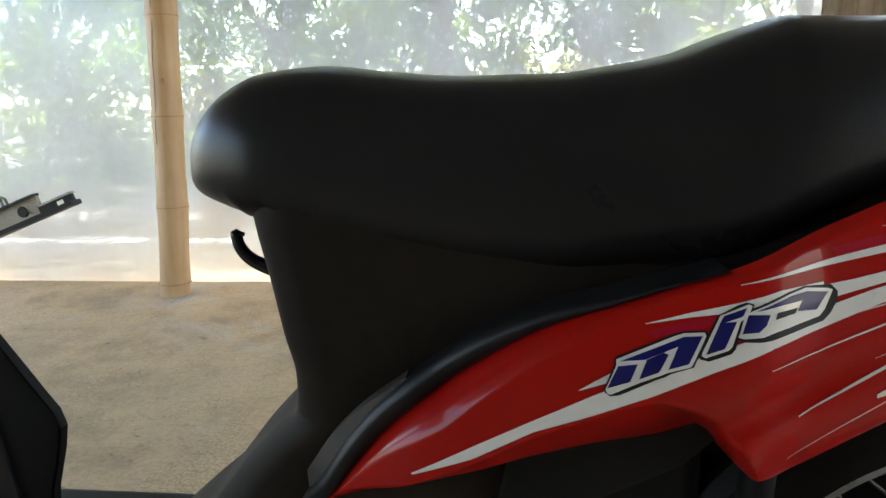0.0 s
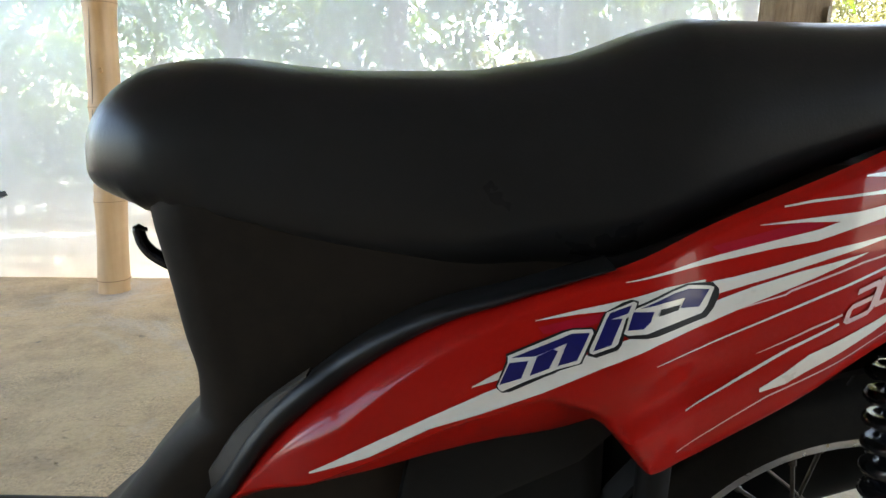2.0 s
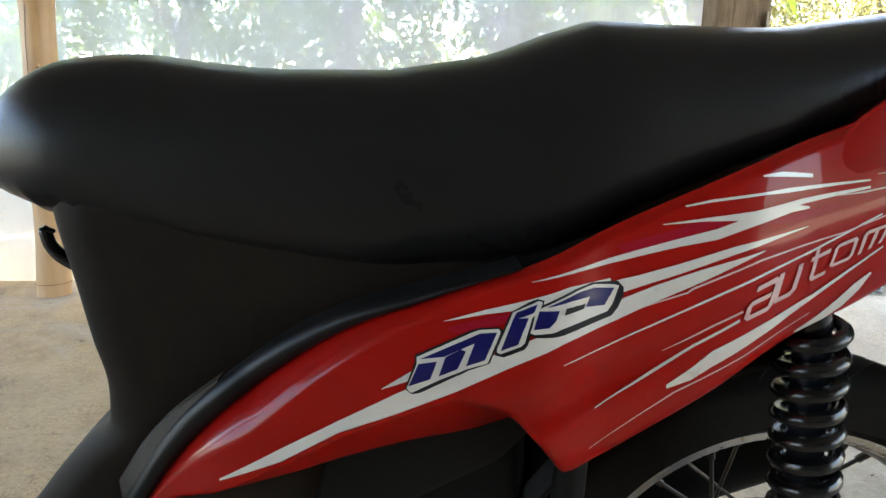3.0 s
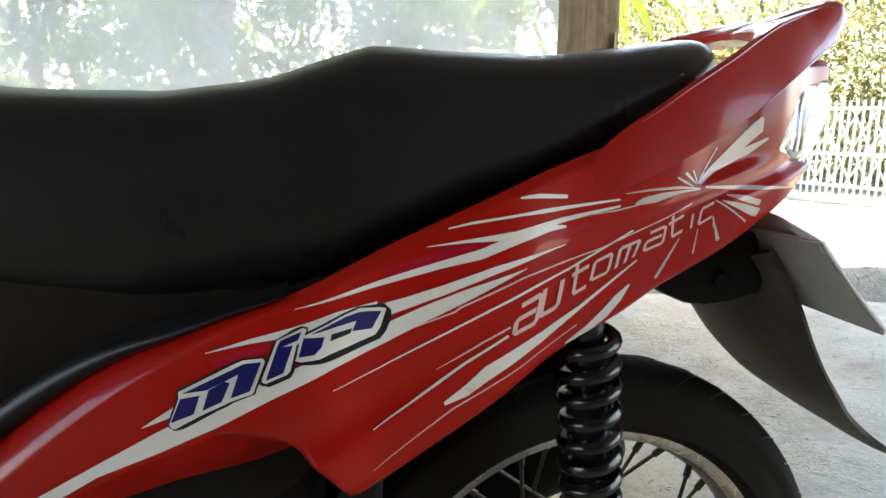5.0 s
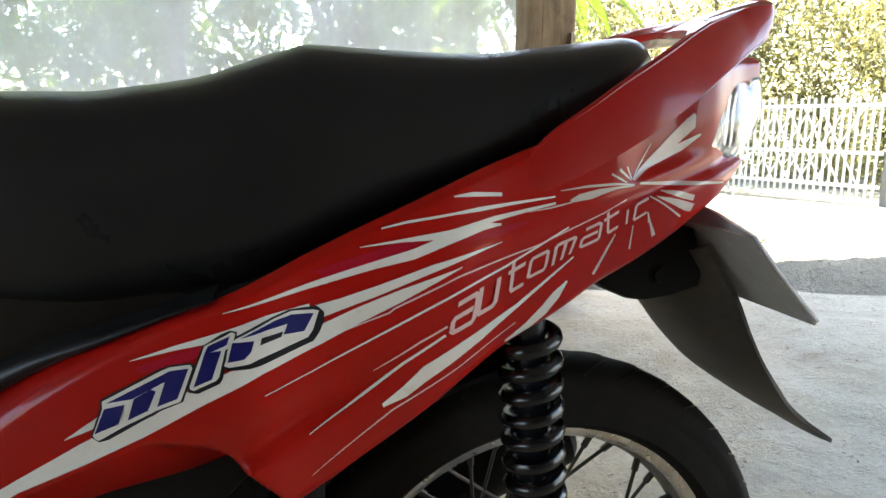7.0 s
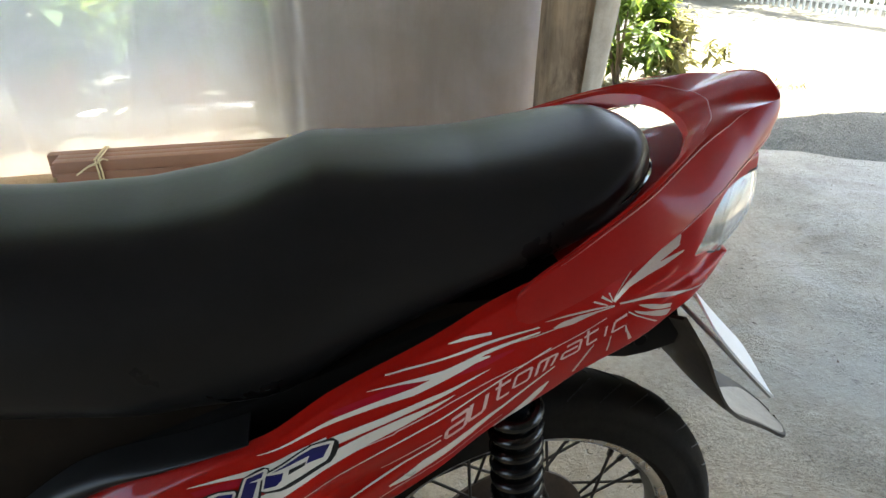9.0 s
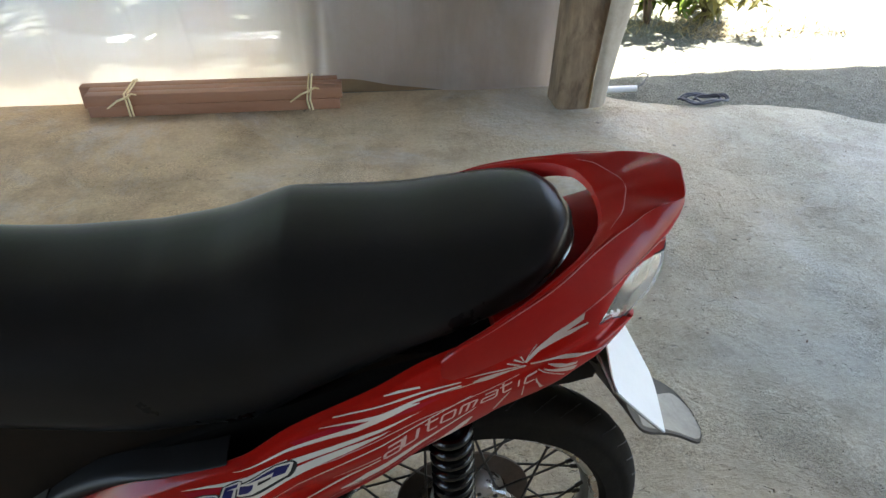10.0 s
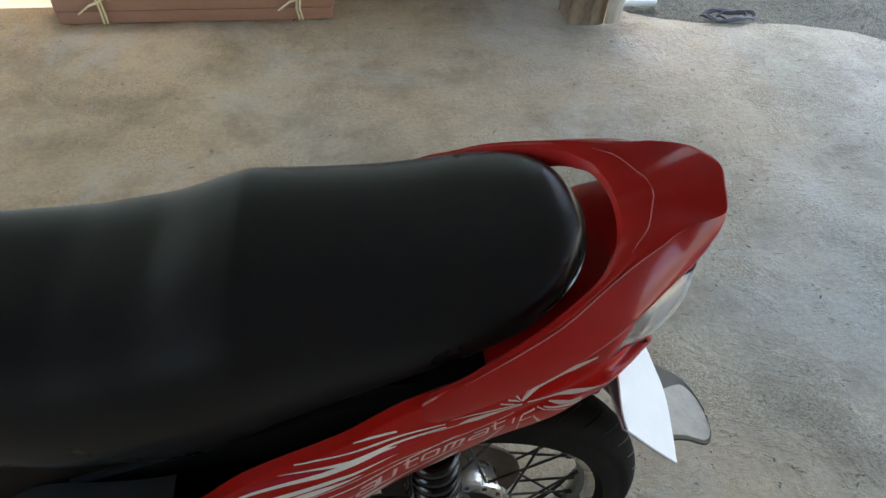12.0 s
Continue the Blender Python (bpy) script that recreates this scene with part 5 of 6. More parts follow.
decal_strip([((0.221, 0.6373), (0.2273, 0.6327)), ((0.2479, 0.6444), (0.251, 0.6382)), ((0.2825, 0.6546), (0.2859, 0.6493))], decal_rose, 0.0004)
decal_strip([((0.1206, 0.59), (0.1239, 0.5862)), ((0.1435, 0.5971), (0.1436, 0.5905)), ((0.1662, 0.6025), (0.1647, 0.5979))], decal_rose, 0.0004)
decal_strip([((0.3114, 0.6513), (0.3114, 0.6488)), ((0.3394, 0.6562), (0.3395, 0.65)), ((0.3617, 0.6597), (0.3618, 0.6578))], decal_rose, 0.0004)
decal_strip([((-0.026, 0.4809), (-0.0254, 0.4798)), ((0.0183, 0.5078), (0.016, 0.4978)), ((0.055, 0.5289), (0.0548, 0.5211)), ((0.0901, 0.5484), (0.09, 0.5355)), ((0.1239, 0.5649), (0.124, 0.5505)), ((0.1568, 0.5789), (0.157, 0.5672)), ((0.1896, 0.5932), (0.19, 0.5819)), ((0.2217, 0.6044), (0.2223, 0.5929)), ((0.2457, 0.6134), (0.2463, 0.6033)), ((0.273, 0.6223), (0.2736, 0.6146)), ((0.3138, 0.6332), (0.3138, 0.6329))], decal_white)
decal_strip([((0.2123, 0.6153), (0.2162, 0.6069)), ((0.235, 0.6197), (0.2353, 0.6126)), ((0.2589, 0.6259), (0.2592, 0.6197)), ((0.2931, 0.636), (0.2935, 0.6312)), ((0.3425, 0.6467), (0.3426, 0.6464))], decal_white)
decal_strip([((0.1189, 0.5939), (0.1189, 0.5936)), ((0.1435, 0.6017), (0.1435, 0.5991)), ((0.1694, 0.6085), (0.1695, 0.6032)), ((0.1926, 0.6152), (0.1928, 0.6073)), ((0.2176, 0.6186), (0.2178, 0.6118))], decal_white)
decal_strip([((0.0816, 0.551), (0.0816, 0.5506)), ((0.0919, 0.5579), (0.0919, 0.5545)), ((0.1038, 0.5655), (0.1038, 0.5593))], decal_white)
decal_strip([((0.1697, 0.6185), (0.1697, 0.6182)), ((0.2243, 0.6323), (0.2244, 0.6287)), ((0.2583, 0.641), (0.2584, 0.6363)), ((0.282, 0.6469), (0.2823, 0.6405)), ((0.3026, 0.6544), (0.303, 0.6476)), ((0.3291, 0.6603), (0.3295, 0.6555)), ((0.342, 0.6589), (0.3421, 0.6575))], decal_white)
decal_strip([((0.2489, 0.6497), (0.2489, 0.6493)), ((0.2749, 0.6533), (0.2749, 0.6513)), ((0.3043, 0.657), (0.3046, 0.6517))], decal_white)
decal_strip([((0.3007, 0.6561), (0.3011, 0.6497)), ((0.3368, 0.6638), (0.3371, 0.6604)), ((0.3821, 0.6706), (0.3823, 0.6692))], decal_white)
decal_strip([((0.2626, 0.6606), (0.2624, 0.6597)), ((0.2781, 0.6641), (0.2781, 0.6625)), ((0.3093, 0.6679), (0.3094, 0.6663)), ((0.3264, 0.6702), (0.3266, 0.6675)), ((0.3816, 0.6748), (0.3818, 0.6737))], decal_white)
decal_strip([((0.3092, 0.6782), (0.3091, 0.6772)), ((0.3221, 0.68), (0.3222, 0.677)), ((0.3428, 0.6786), (0.343, 0.6762))], decal_white)
decal_line([(0.1761, 0.5811), (0.2052, 0.5901), (0.2394, 0.6006), (0.2657, 0.6084), (0.2692, 0.6109), (0.3116, 0.6271), (0.369, 0.642), (0.4195, 0.6608), (0.4392, 0.6698)], 0.0004, 0.0013, 0.0007, decal_pink)
decal_line([(0.1900, 0.5680), (0.2180, 0.5770), (0.2530, 0.5920), (0.2900, 0.6080), (0.3170, 0.6190), (0.3460, 0.6300), (0.3710, 0.6420), (0.3930, 0.6530)], 0.0006, 0.0017, 0.0011, decal_white)
decal_line([(0.2558, 0.569), (0.2712, 0.5774), (0.2859, 0.5858), (0.3041, 0.5944)], 0.0004, 0.0015, 0.0015, decal_pink)
decal_line([(0.2146, 0.5323), (0.2383, 0.5469), (0.253, 0.5567), (0.275, 0.572), (0.3032, 0.5883)], 0.0006, 0.0019, 0.0019, decal_white)
decal_strip([((0.2615, 0.5444), (0.2624, 0.5413)), ((0.2757, 0.5554), (0.2782, 0.5461)), ((0.2887, 0.5677), (0.2915, 0.5555)), ((0.3101, 0.5781), (0.3113, 0.5668)), ((0.331, 0.5877), (0.332, 0.5793)), ((0.3561, 0.6013), (0.3566, 0.5976)), ((0.3987, 0.6322), (0.3989, 0.6309))], decal_white)
decal_line([(0.2156, 0.4968), (0.2461, 0.5204), (0.2688, 0.5374), (0.3163, 0.5613), (0.3584, 0.5868)], 0.0007, 0.0015, 0.0007, decal_pink)
decal_strip([((0.3510, 0.5730), (0.3520, 0.5720)), ((0.3660, 0.5840), (0.3700, 0.5790)), ((0.3780, 0.5960), (0.3830, 0.5890)), ((0.3860, 0.6060), (0.3920, 0.6010)), ((0.3960, 0.6140), (0.3970, 0.6130))], decal_white)
decal_line([(0.3860, 0.6780), (0.4050, 0.6800), (0.4280, 0.6810), (0.4450, 0.6800)], 0.0004, 0.0022, 0.0008, decal_faded)
decal_strip([((0.3930, 0.6715), (0.3945, 0.6698)), ((0.4000, 0.6752), (0.4100, 0.6716)), ((0.4150, 0.6780), (0.4200, 0.6748)), ((0.4280, 0.6790), (0.4300, 0.6774)), ((0.4450, 0.6798), (0.4450, 0.6790))], decal_faded)
decal_line([(0.3620, 0.6650), (0.3790, 0.6670), (0.3950, 0.6700)], 0.0004, 0.0012, 0.0008, decal_faded)
decal_strip([((0.4434, 0.6838), (0.4455, 0.6825)), ((0.4698, 0.7057), (0.4766, 0.7007)), ((0.4932, 0.7253), (0.5007, 0.7189)), ((0.4992, 0.7293), (0.501, 0.7281))], decal_faded)
decal_strip([((0.4578, 0.6918), (0.4589, 0.6905)), ((0.4835, 0.7065), (0.4895, 0.7024)), ((0.5059, 0.7148), (0.5062, 0.7132))], decal_faded)
decal_line([(0.4256, 0.6879), (0.4327, 0.6845), (0.439, 0.6814)], 0.0015, 0.0015, 0.0007, decal_faded)
decal_line([(0.4321, 0.6909), (0.4375, 0.6869), (0.4426, 0.6831)], 0.0022, 0.0015, 0.0007, decal_faded)
decal_line([(0.4388, 0.6924), (0.4416, 0.6874), (0.4435, 0.6834)], 0.0015, 0.0011, 0.0007, decal_faded)
decal_line([(0.4443, 0.6841), (0.4526, 0.6951), (0.4618, 0.7079)], 0.0007, 0.0011, 0.0007, decal_faded)
decal_line([(0.4496, 0.6807), (0.4863, 0.6794), (0.5317, 0.678)], 0.0015, 0.0034, 0.0011, decal_faded)
decal_strip([((0.4682, 0.6753), (0.4684, 0.6745)), ((0.482, 0.6745), (0.4865, 0.6686)), ((0.4999, 0.6702), (0.499, 0.666))], decal_faded)
decal_strip([((0.4638, 0.6716), (0.4646, 0.6704)), ((0.4838, 0.6681), (0.4916, 0.659)), ((0.5012, 0.6635), (0.4984, 0.6577))], decal_faded)
decal_line([(0.4587, 0.6713), (0.4727, 0.6638), (0.4884, 0.6546)], 0.0011, 0.0011, 0.0015, decal_faded)
decal_line([(0.4188, 0.6158), (0.4275, 0.6360), (0.4320, 0.6455)], 0.0026, 0.0019, 0.0007, decal_faded)
decal_line([(0.4465, 0.6330), (0.4460, 0.6430), (0.4460, 0.6510)], 0.0015, 0.0011, 0.0007, decal_faded)
decal_line([(0.4570, 0.6600), (0.4585, 0.6560), (0.4591, 0.6522)], 0.0011, 0.0015, 0.0015, decal_faded)
decal_line([(0.4656, 0.6419), (0.4613, 0.6503), (0.4575, 0.6583)], 0.0034, 0.0019, 0.0007, decal_faded)
# blue, white and black angular emblem
decal_shape([(0.1020, 0.5730), (0.1340, 0.5890), (0.1400, 0.5910), (0.1510, 0.5920), (0.1540, 0.5900), (0.1470, 0.5730), (0.1460, 0.5700), (0.1330, 0.5650), (0.1300, 0.5630), (0.1190, 0.5580), (0.1150, 0.5570), (0.1050, 0.5500), (0.1000, 0.5490), (0.0970, 0.5510), (0.0960, 0.5530), (0.1020, 0.5690)], decal_black, 0.0009, "emblem_border")
decal_shape([(0.1580, 0.6010), (0.1680, 0.6070), (0.1730, 0.6090), (0.1770, 0.6080), (0.1760, 0.6030), (0.1720, 0.5990), (0.1690, 0.5860), (0.1680, 0.5820), (0.1660, 0.5790), (0.1540, 0.5740), (0.1490, 0.5750), (0.1490, 0.5780), (0.1560, 0.5970)], decal_black, 0.0009, "emblem_border")
decal_shape([(0.1680, 0.5920), (0.1710, 0.6010), (0.1750, 0.6050), (0.1960, 0.6140), (0.2060, 0.6170), (0.2220, 0.6170), (0.2260, 0.6130), (0.2260, 0.6080), (0.2230, 0.6010), (0.2190, 0.5960), (0.1890, 0.5870), (0.1830, 0.5860), (0.1720, 0.5860), (0.1690, 0.5880)], decal_black, 0.0009, "emblem_border")
decal_shape([(0.1030, 0.5720), (0.1350, 0.5880), (0.1400, 0.5900), (0.1510, 0.5910), (0.1520, 0.5890), (0.1450, 0.5710), (0.1440, 0.5700), (0.1320, 0.5660), (0.1300, 0.5650), (0.1280, 0.5640), (0.1170, 0.5590), (0.1160, 0.5590), (0.1130, 0.5570), (0.1000, 0.5500), (0.0980, 0.5510), (0.0970, 0.5530), (0.1030, 0.5680), (0.1040, 0.5700)], decal_white, 0.0012, "emblem_edge")
decal_shape([(0.1590, 0.6010), (0.1720, 0.6070), (0.1740, 0.6080), (0.1760, 0.6070), (0.1740, 0.6010), (0.1700, 0.5980), (0.1660, 0.5830), (0.1640, 0.5810), (0.1520, 0.5760), (0.1500, 0.5770), (0.1500, 0.5790), (0.1570, 0.5960)], decal_white, 0.0012, "emblem_edge")
decal_shape([(0.1720, 0.6010), (0.1760, 0.6040), (0.1970, 0.6130), (0.2070, 0.6160), (0.2200, 0.6150), (0.2230, 0.6140), (0.2190, 0.6030), (0.2160, 0.5990), (0.1880, 0.5910), (0.1830, 0.5890), (0.1720, 0.5880), (0.1690, 0.5890), (0.1700, 0.5920)], decal_white, 0.0012, "emblem_edge")
decal_shape([(0.0980, 0.5540), (0.1040, 0.5680), (0.1150, 0.5700), (0.1110, 0.5590)], decal_blue, 0.0015, "emblem_block")
decal_shape([(0.1050, 0.5710), (0.1360, 0.5860), (0.1400, 0.5880), (0.1370, 0.5820), (0.1190, 0.5730)], decal_blue, 0.0015, "emblem_block")
decal_shape([(0.1200, 0.5730), (0.1290, 0.5780), (0.1320, 0.5770), (0.1270, 0.5660), (0.1160, 0.5610)], decal_blue, 0.0015, "emblem_block")
decal_shape([(0.1400, 0.5880), (0.1500, 0.5890), (0.1430, 0.5720), (0.1320, 0.5680), (0.1370, 0.5820)], decal_blue, 0.0015, "emblem_block")
decal_shape([(0.1610, 0.6010), (0.1730, 0.6060), (0.1710, 0.6010), (0.1610, 0.5970), (0.1590, 0.5970)], decal_blue, 0.0015, "emblem_block")
decal_shape([(0.1590, 0.5970), (0.1680, 0.5980), (0.1620, 0.5820), (0.1520, 0.5780)], decal_blue, 0.0015, "emblem_block")
decal_shape([(0.1780, 0.6040), (0.1980, 0.6120), (0.2070, 0.6140), (0.2050, 0.6090), (0.1930, 0.6070), (0.1840, 0.6050)], decal_blue, 0.0015, "emblem_block")
decal_shape([(0.2070, 0.6140), (0.2200, 0.6130), (0.2140, 0.6030), (0.2020, 0.6030), (0.2050, 0.6090)], decal_blue, 0.0015, "emblem_block")
decal_shape([(0.1710, 0.5910), (0.1740, 0.6020), (0.1860, 0.6020), (0.1840, 0.5960), (0.1800, 0.5920)], decal_blue, 0.0015, "emblem_block")
decal_shape([(0.1900, 0.6030), (0.2020, 0.6050), (0.2010, 0.6020), (0.1890, 0.5990)], decal_black, 0.0015, "emblem_block")


GLYPHS = {
    "a": [[(0.12, 1), (0.85, 1), (1, 0.88), (1, 0.1), (0.9, 0), (0.12, 0), (0, 0.1), (0, 0.42), (0.1, 0.52), (0.86, 0.52)]],
    "u": [[(0, 1), (0, 0.12), (0.1, 0), (0.85, 0), (1, 0.12), (1, 1)]],
    "t": [[(0.12, 1.38), (0.12, 0.14), (0.24, 0), (1, 0)], [(-0.2, 1), (0.95, 1)]],
    "o": [[(0.1, 0), (0, 0.12), (0, 0.88), (0.1, 1), (0.9, 1), (1, 0.88), (1, 0.12), (0.9, 0), (0.1, 0)]],
    "m": [[(0, 0), (0, 0.9), (0.1, 1), (0.9, 1), (1, 0.9), (1, 0)], [(0.5, 1), (0.5, 0)]],
    "i": [[(0.2, 0), (0.2, 1)]],
    "c": [[(1, 1), (0.12, 1), (0, 0.88), (0, 0.12), (0.12, 0), (1, 0)]],
}


def panel_letter(letter, bl, br, tl, tr, mat, weight=0.185):
    """One letter of the square stroke lettering, laid on the panel between four (x, z) corners."""
    bm = bmesh.new()
    wide = (Vector(br) - Vector(bl)).length / (Vector(tl) - Vector(bl)).length
    for k, stroke in enumerate(GLYPHS[letter]):
        pts = [Vector((u * wide, v)) for u, v in stroke]
        rows = []
        for i, p in enumerate(pts):
            a, b = pts[max(i - 1, 0)], pts[min(i + 1, len(pts) - 1)]
            d0, d1 = (p - a), (b - p)
            d0 = d0.normalized() if d0.length else d1.normalized()
            d1 = d1.normalized() if d1.length else d0
            d = (d0 + d1).normalized()
            h = weight / 2 / max(0.5, d.dot(d0))
            n = Vector((-d.y, d.x)) * h
            rows.append((p + n, p - n))
        line = []
        for (a, b), (c, e) in zip(rows, rows[1:]):
            for t in (0.0, 0.34, 0.67):
                line.append((a.lerp(c, t), b.lerp(e, t)))
        line.append(rows[-1])
        verts = []
        for pair in line:
            row = []
            for q in pair:
                u, v = q.x / wide, q.y
                x, z = [(bl[m] * (1 - u) + br[m] * u) * (1 - v) + (tl[m] * (1 - u) + tr[m] * u) * v for m in (0, 1)]
                row.append(bm.verts.new((x, panel_y(x, z) - 0.0010 - 0.0002 * k, z)))
            verts.append(row)
        for p, q in zip(verts, verts[1:]):
            bm.faces.new((p[0], q[0], q[1], p[1]))
    return part("letter", bm, mat, panel, "pale pink square lettering")


# the word "automatic"

panel_letter("a", (0.3070, 0.5890), (0.3230, 0.5950), (0.3090, 0.6080), (0.3260, 0.6150), decal_pink)
panel_letter("u", (0.3260, 0.5990), (0.3390, 0.6040), (0.3280, 0.6180), (0.3410, 0.6230), decal_pink)
panel_letter("t", (0.3490, 0.6110), (0.3600, 0.6160), (0.3500, 0.6260), (0.3610, 0.6310), decal_pink)
panel_letter("o", (0.3630, 0.6200), (0.3760, 0.6250), (0.3650, 0.6330), (0.3780, 0.6380), decal_pink)
panel_letter("m", (0.3820, 0.6270), (0.3950, 0.6340), (0.3840, 0.6410), (0.3990, 0.6460), decal_pink)
panel_letter("a", (0.4030, 0.6380), (0.4180, 0.6430), (0.4050, 0.6500), (0.4190, 0.6550), decal_pink)
panel_letter("t", (0.4240, 0.6460), (0.4330, 0.6510), (0.4230, 0.6570), (0.4330, 0.6620), decal_pink)
panel_letter("i", (0.4390, 0.6520), (0.4430, 0.6540), (0.4390, 0.6620), (0.4430, 0.6650), decal_pink)
panel_letter("c", (0.4455, 0.6548), (0.4555, 0.6600), (0.4465, 0.6655), (0.4570, 0.6700), decal_pink)


def make_bracket():
    """A steel bracket with a slotted end on a stand, beyond the scooter."""
    b = thing("steel_bracket", "worn beige and black slotted steel bracket on a thin stand", "bracket", (-1.50, 1.5, 0))
    d = Vector((0.936, 0, 0.352))
    n = Vector((-0.352, 0, 0.936))
    tip = Vector((-1.032, 1.5, 0.528))

    def bar(a, bb, lo, hi, y0, y1, mat, name, label=""):
        p = [tip - d * a, tip - d * bb]
        rings = [[q + n * h + Vector((0, y, 0)) for h, y in ((lo, y0), (hi, y0), (hi, y1), (lo, y1))] for q in p]
        return part(name, loft(rings), mat, b, label, False)
    bar(0.0, 0.60, -0.012, 0.000, -0.020, 0.020, decal_black, "lower_flange")
    bar(0.0, 0.028, 0.000, 0.017, -0.004, 0.004, decal_black, "slot_end")
    bar(0.052, 0.10, 0.000, 0.017, -0.004, 0.004, decal_black, "slot_end")
    bar(0.028, 0.052, 0.013, 0.017, -0.004, 0.004, decal_black, "slot_end")
    bar(0.0, 0.10, 0.017, 0.022, -0.010, 0.010, dull_metal, "worn_edge")
    bar(0.095, 0.60, 0.000, 0.050, 0.000, 0.010, bracket_paint, "web", "chipped beige painted web")
    bar(0.093, 0.60, 0.046, 0.052, -0.012, 0.012, decal_black, "upper_flange")
    c = tip - d * 0.145 + n * 0.022
    part("oval_hole", lathe([(0.0001, -0.002), (0.013, -0.002), (0.014, 0.0)], (c.x, 1.498, c.z), 18), decal_black, b)
    c = tip - d * 0.175 + n * 0.052
    part("eye_lug", tube([c, c + n * 0.016, c + n * 0.024 - d * 0.006, c + n * 0.016 - d * 0.013, c - d * 0.013], 0.0035, 6), dull_metal, b)
    foot = tip - d * 0.52
    part("stand", tube([(foot.x, 1.51, 0.0), (foot.x, 1.51, foot.z + 0.01)], 0.014, 12), dull_metal, b)
    part("base_plate", box((foot.x - 0.11, 1.40, 0.0), (foot.x + 0.11, 1.62, 0.008), 0.002), dull_metal, b)


bracket_paint = surface("bracket_paint", (0.30, 0.25, 0.18), (0.52, 0.45, 0.34), 16, rough=0.6, bump_strength=0.2)
make_bracket()

# ---- garden, fence and trees outside ----
def leaf_cloud(bm, rng, centre, radius, count, size, squash=0.8):
    """Add folded, pointed leaves in a loose clump."""
    for _ in range(count):
        d = Vector((rng.gauss(0, 1), rng.gauss(0, 1), rng.gauss(0, 1) * squash))
        d = d.normalized() * radius * rng.random() ** 0.45
        c = Vector(centre) + d
        s = size * rng.uniform(0.6, 1.3)
        m = Euler((rng.uniform(-1.2, 0.5), rng.uniform(-0.6, 0.6), rng.uniform(0, 6.28))).to_matrix()
        w = s * rng.uniform(0.14, 0.24)
        p = [c + m @ Vector(q) for q in ((0, 0, 0), (w, s * 0.4, 0.06 * s), (0, s, -0.12 * s), (-w, s * 0.4, 0.06 * s))]
        v = [bm.verts.new(q) for q in p]
        bm.faces.new((v[0], v[1], v[2]))
        bm.faces.new((v[0], v[2], v[3]))


def make_tree(place, height, spread, seed, leaves, mat, label, leaf=0.14, trunk=0.10, fork=0.35, clumps=26, low=0.45):
    rng = random.Random(seed)
    tree = thing("tree", label, "tree", place, "trees of the garden")
    x, y, z = place
    n = 9
    pts = [(x + 0.10 * math.sin(i * 0.8 + seed) * i / n, y + 0.08 * math.cos(i * 0.9 + seed) * i / n, z - 0.05 + height * fork * i / (n - 1)) for i in range(n)]
    part("trunk", tube(pts, [trunk * (1.25 - 0.55 * i / (n - 1)) for i in range(n)], 12), bark, tree)
    tips = []
    for k in range(6):
        a = k * math.tau / 6 + rng.uniform(-0.4, 0.4)
        r = spread * rng.uniform(0.45, 0.85)
        top = height * rng.uniform(0.65, 0.98)
        base = Vector(pts[-1 - (k % 3)])
        tip = Vector((x + r * math.cos(a), y + r * math.sin(a), z + top))
        mid = base.lerp(tip, 0.5) + Vector((rng.uniform(-0.15, 0.15), rng.uniform(-0.15, 0.15), rng.uniform(0.0, 0.25)))
        part("limb", tube([base, base.lerp(mid, 0.5), mid, mid.lerp(tip, 0.5), tip], [trunk * 0.55, trunk * 0.42, trunk * 0.32, trunk * 0.2, trunk * 0.08], 8), bark, tree)
        tips += [tip, mid.lerp(tip, 0.5), mid]
    bm = bmesh.new()
    for k in range(clumps):
        t = rng.choice(tips)
        c = t + Vector((rng.gauss(0, spread * 0.28), rng.gauss(0, spread * 0.28), rng.gauss(0, height * 0.10)))
        c.z = max(c.z, z + height * low)
        leaf_cloud(bm, rng, c, spread * rng.uniform(0.12, 0.30), leaves // clumps, leaf)
    part("crown", bm, mat, tree, "", False)
    return tree


TREES = [
    ((-0.55, 6.0, 0), 4.6, 1.9, 1, 5200, leaf_green, 0.16, 0.10, 0.42),
    ((-2.3, 6.6, 0), 4.2, 1.8, 2, 5200, leaf_green, 0.15, 0.08, 0.35),
    ((-4.1, 5.6, 0), 3.6, 1.7, 3, 4600, leaf_dark, 0.15, 0.08, 0.3),
    ((0.9, 7.2, 0), 4.4, 1.9, 4, 5200, leaf_dark, 0.16, 0.09, 0.3),
    ((-1.4, 8.6, 0), 5.0, 2.4, 5, 5200, leaf_yellow, 0.18, 0.09, 0.25),
    ((2.4, 8.8, 0), 4.2, 2.0, 6, 4600, leaf_green, 0.16, 0.09, 0.3),
    ((6.3, 8.4, 0), 3.9, 2.2, 7, 8000, leaf_yellow, 0.085, 0.09, 0.22),
    ((8.3, 6.8, 0), 3.6, 2.2, 8, 8000, leaf_yellow, 0.085, 0.09, 0.22),
    ((4.4, 10.6, 0), 4.0, 2.0, 9, 5000, leaf_yellow, 0.09, 0.09, 0.25),
    ((-6.2, 7.4, 0), 4.6, 2.2, 10, 4600, leaf_green, 0.16, 0.09, 0.3),
]
for place, h, s, seed, n, mat, leaf, trunk, fork in TREES:
    make_tree(place, h, s, seed, n, mat, "leafy green tree with a slim branching trunk in the garden", leaf, trunk, fork)


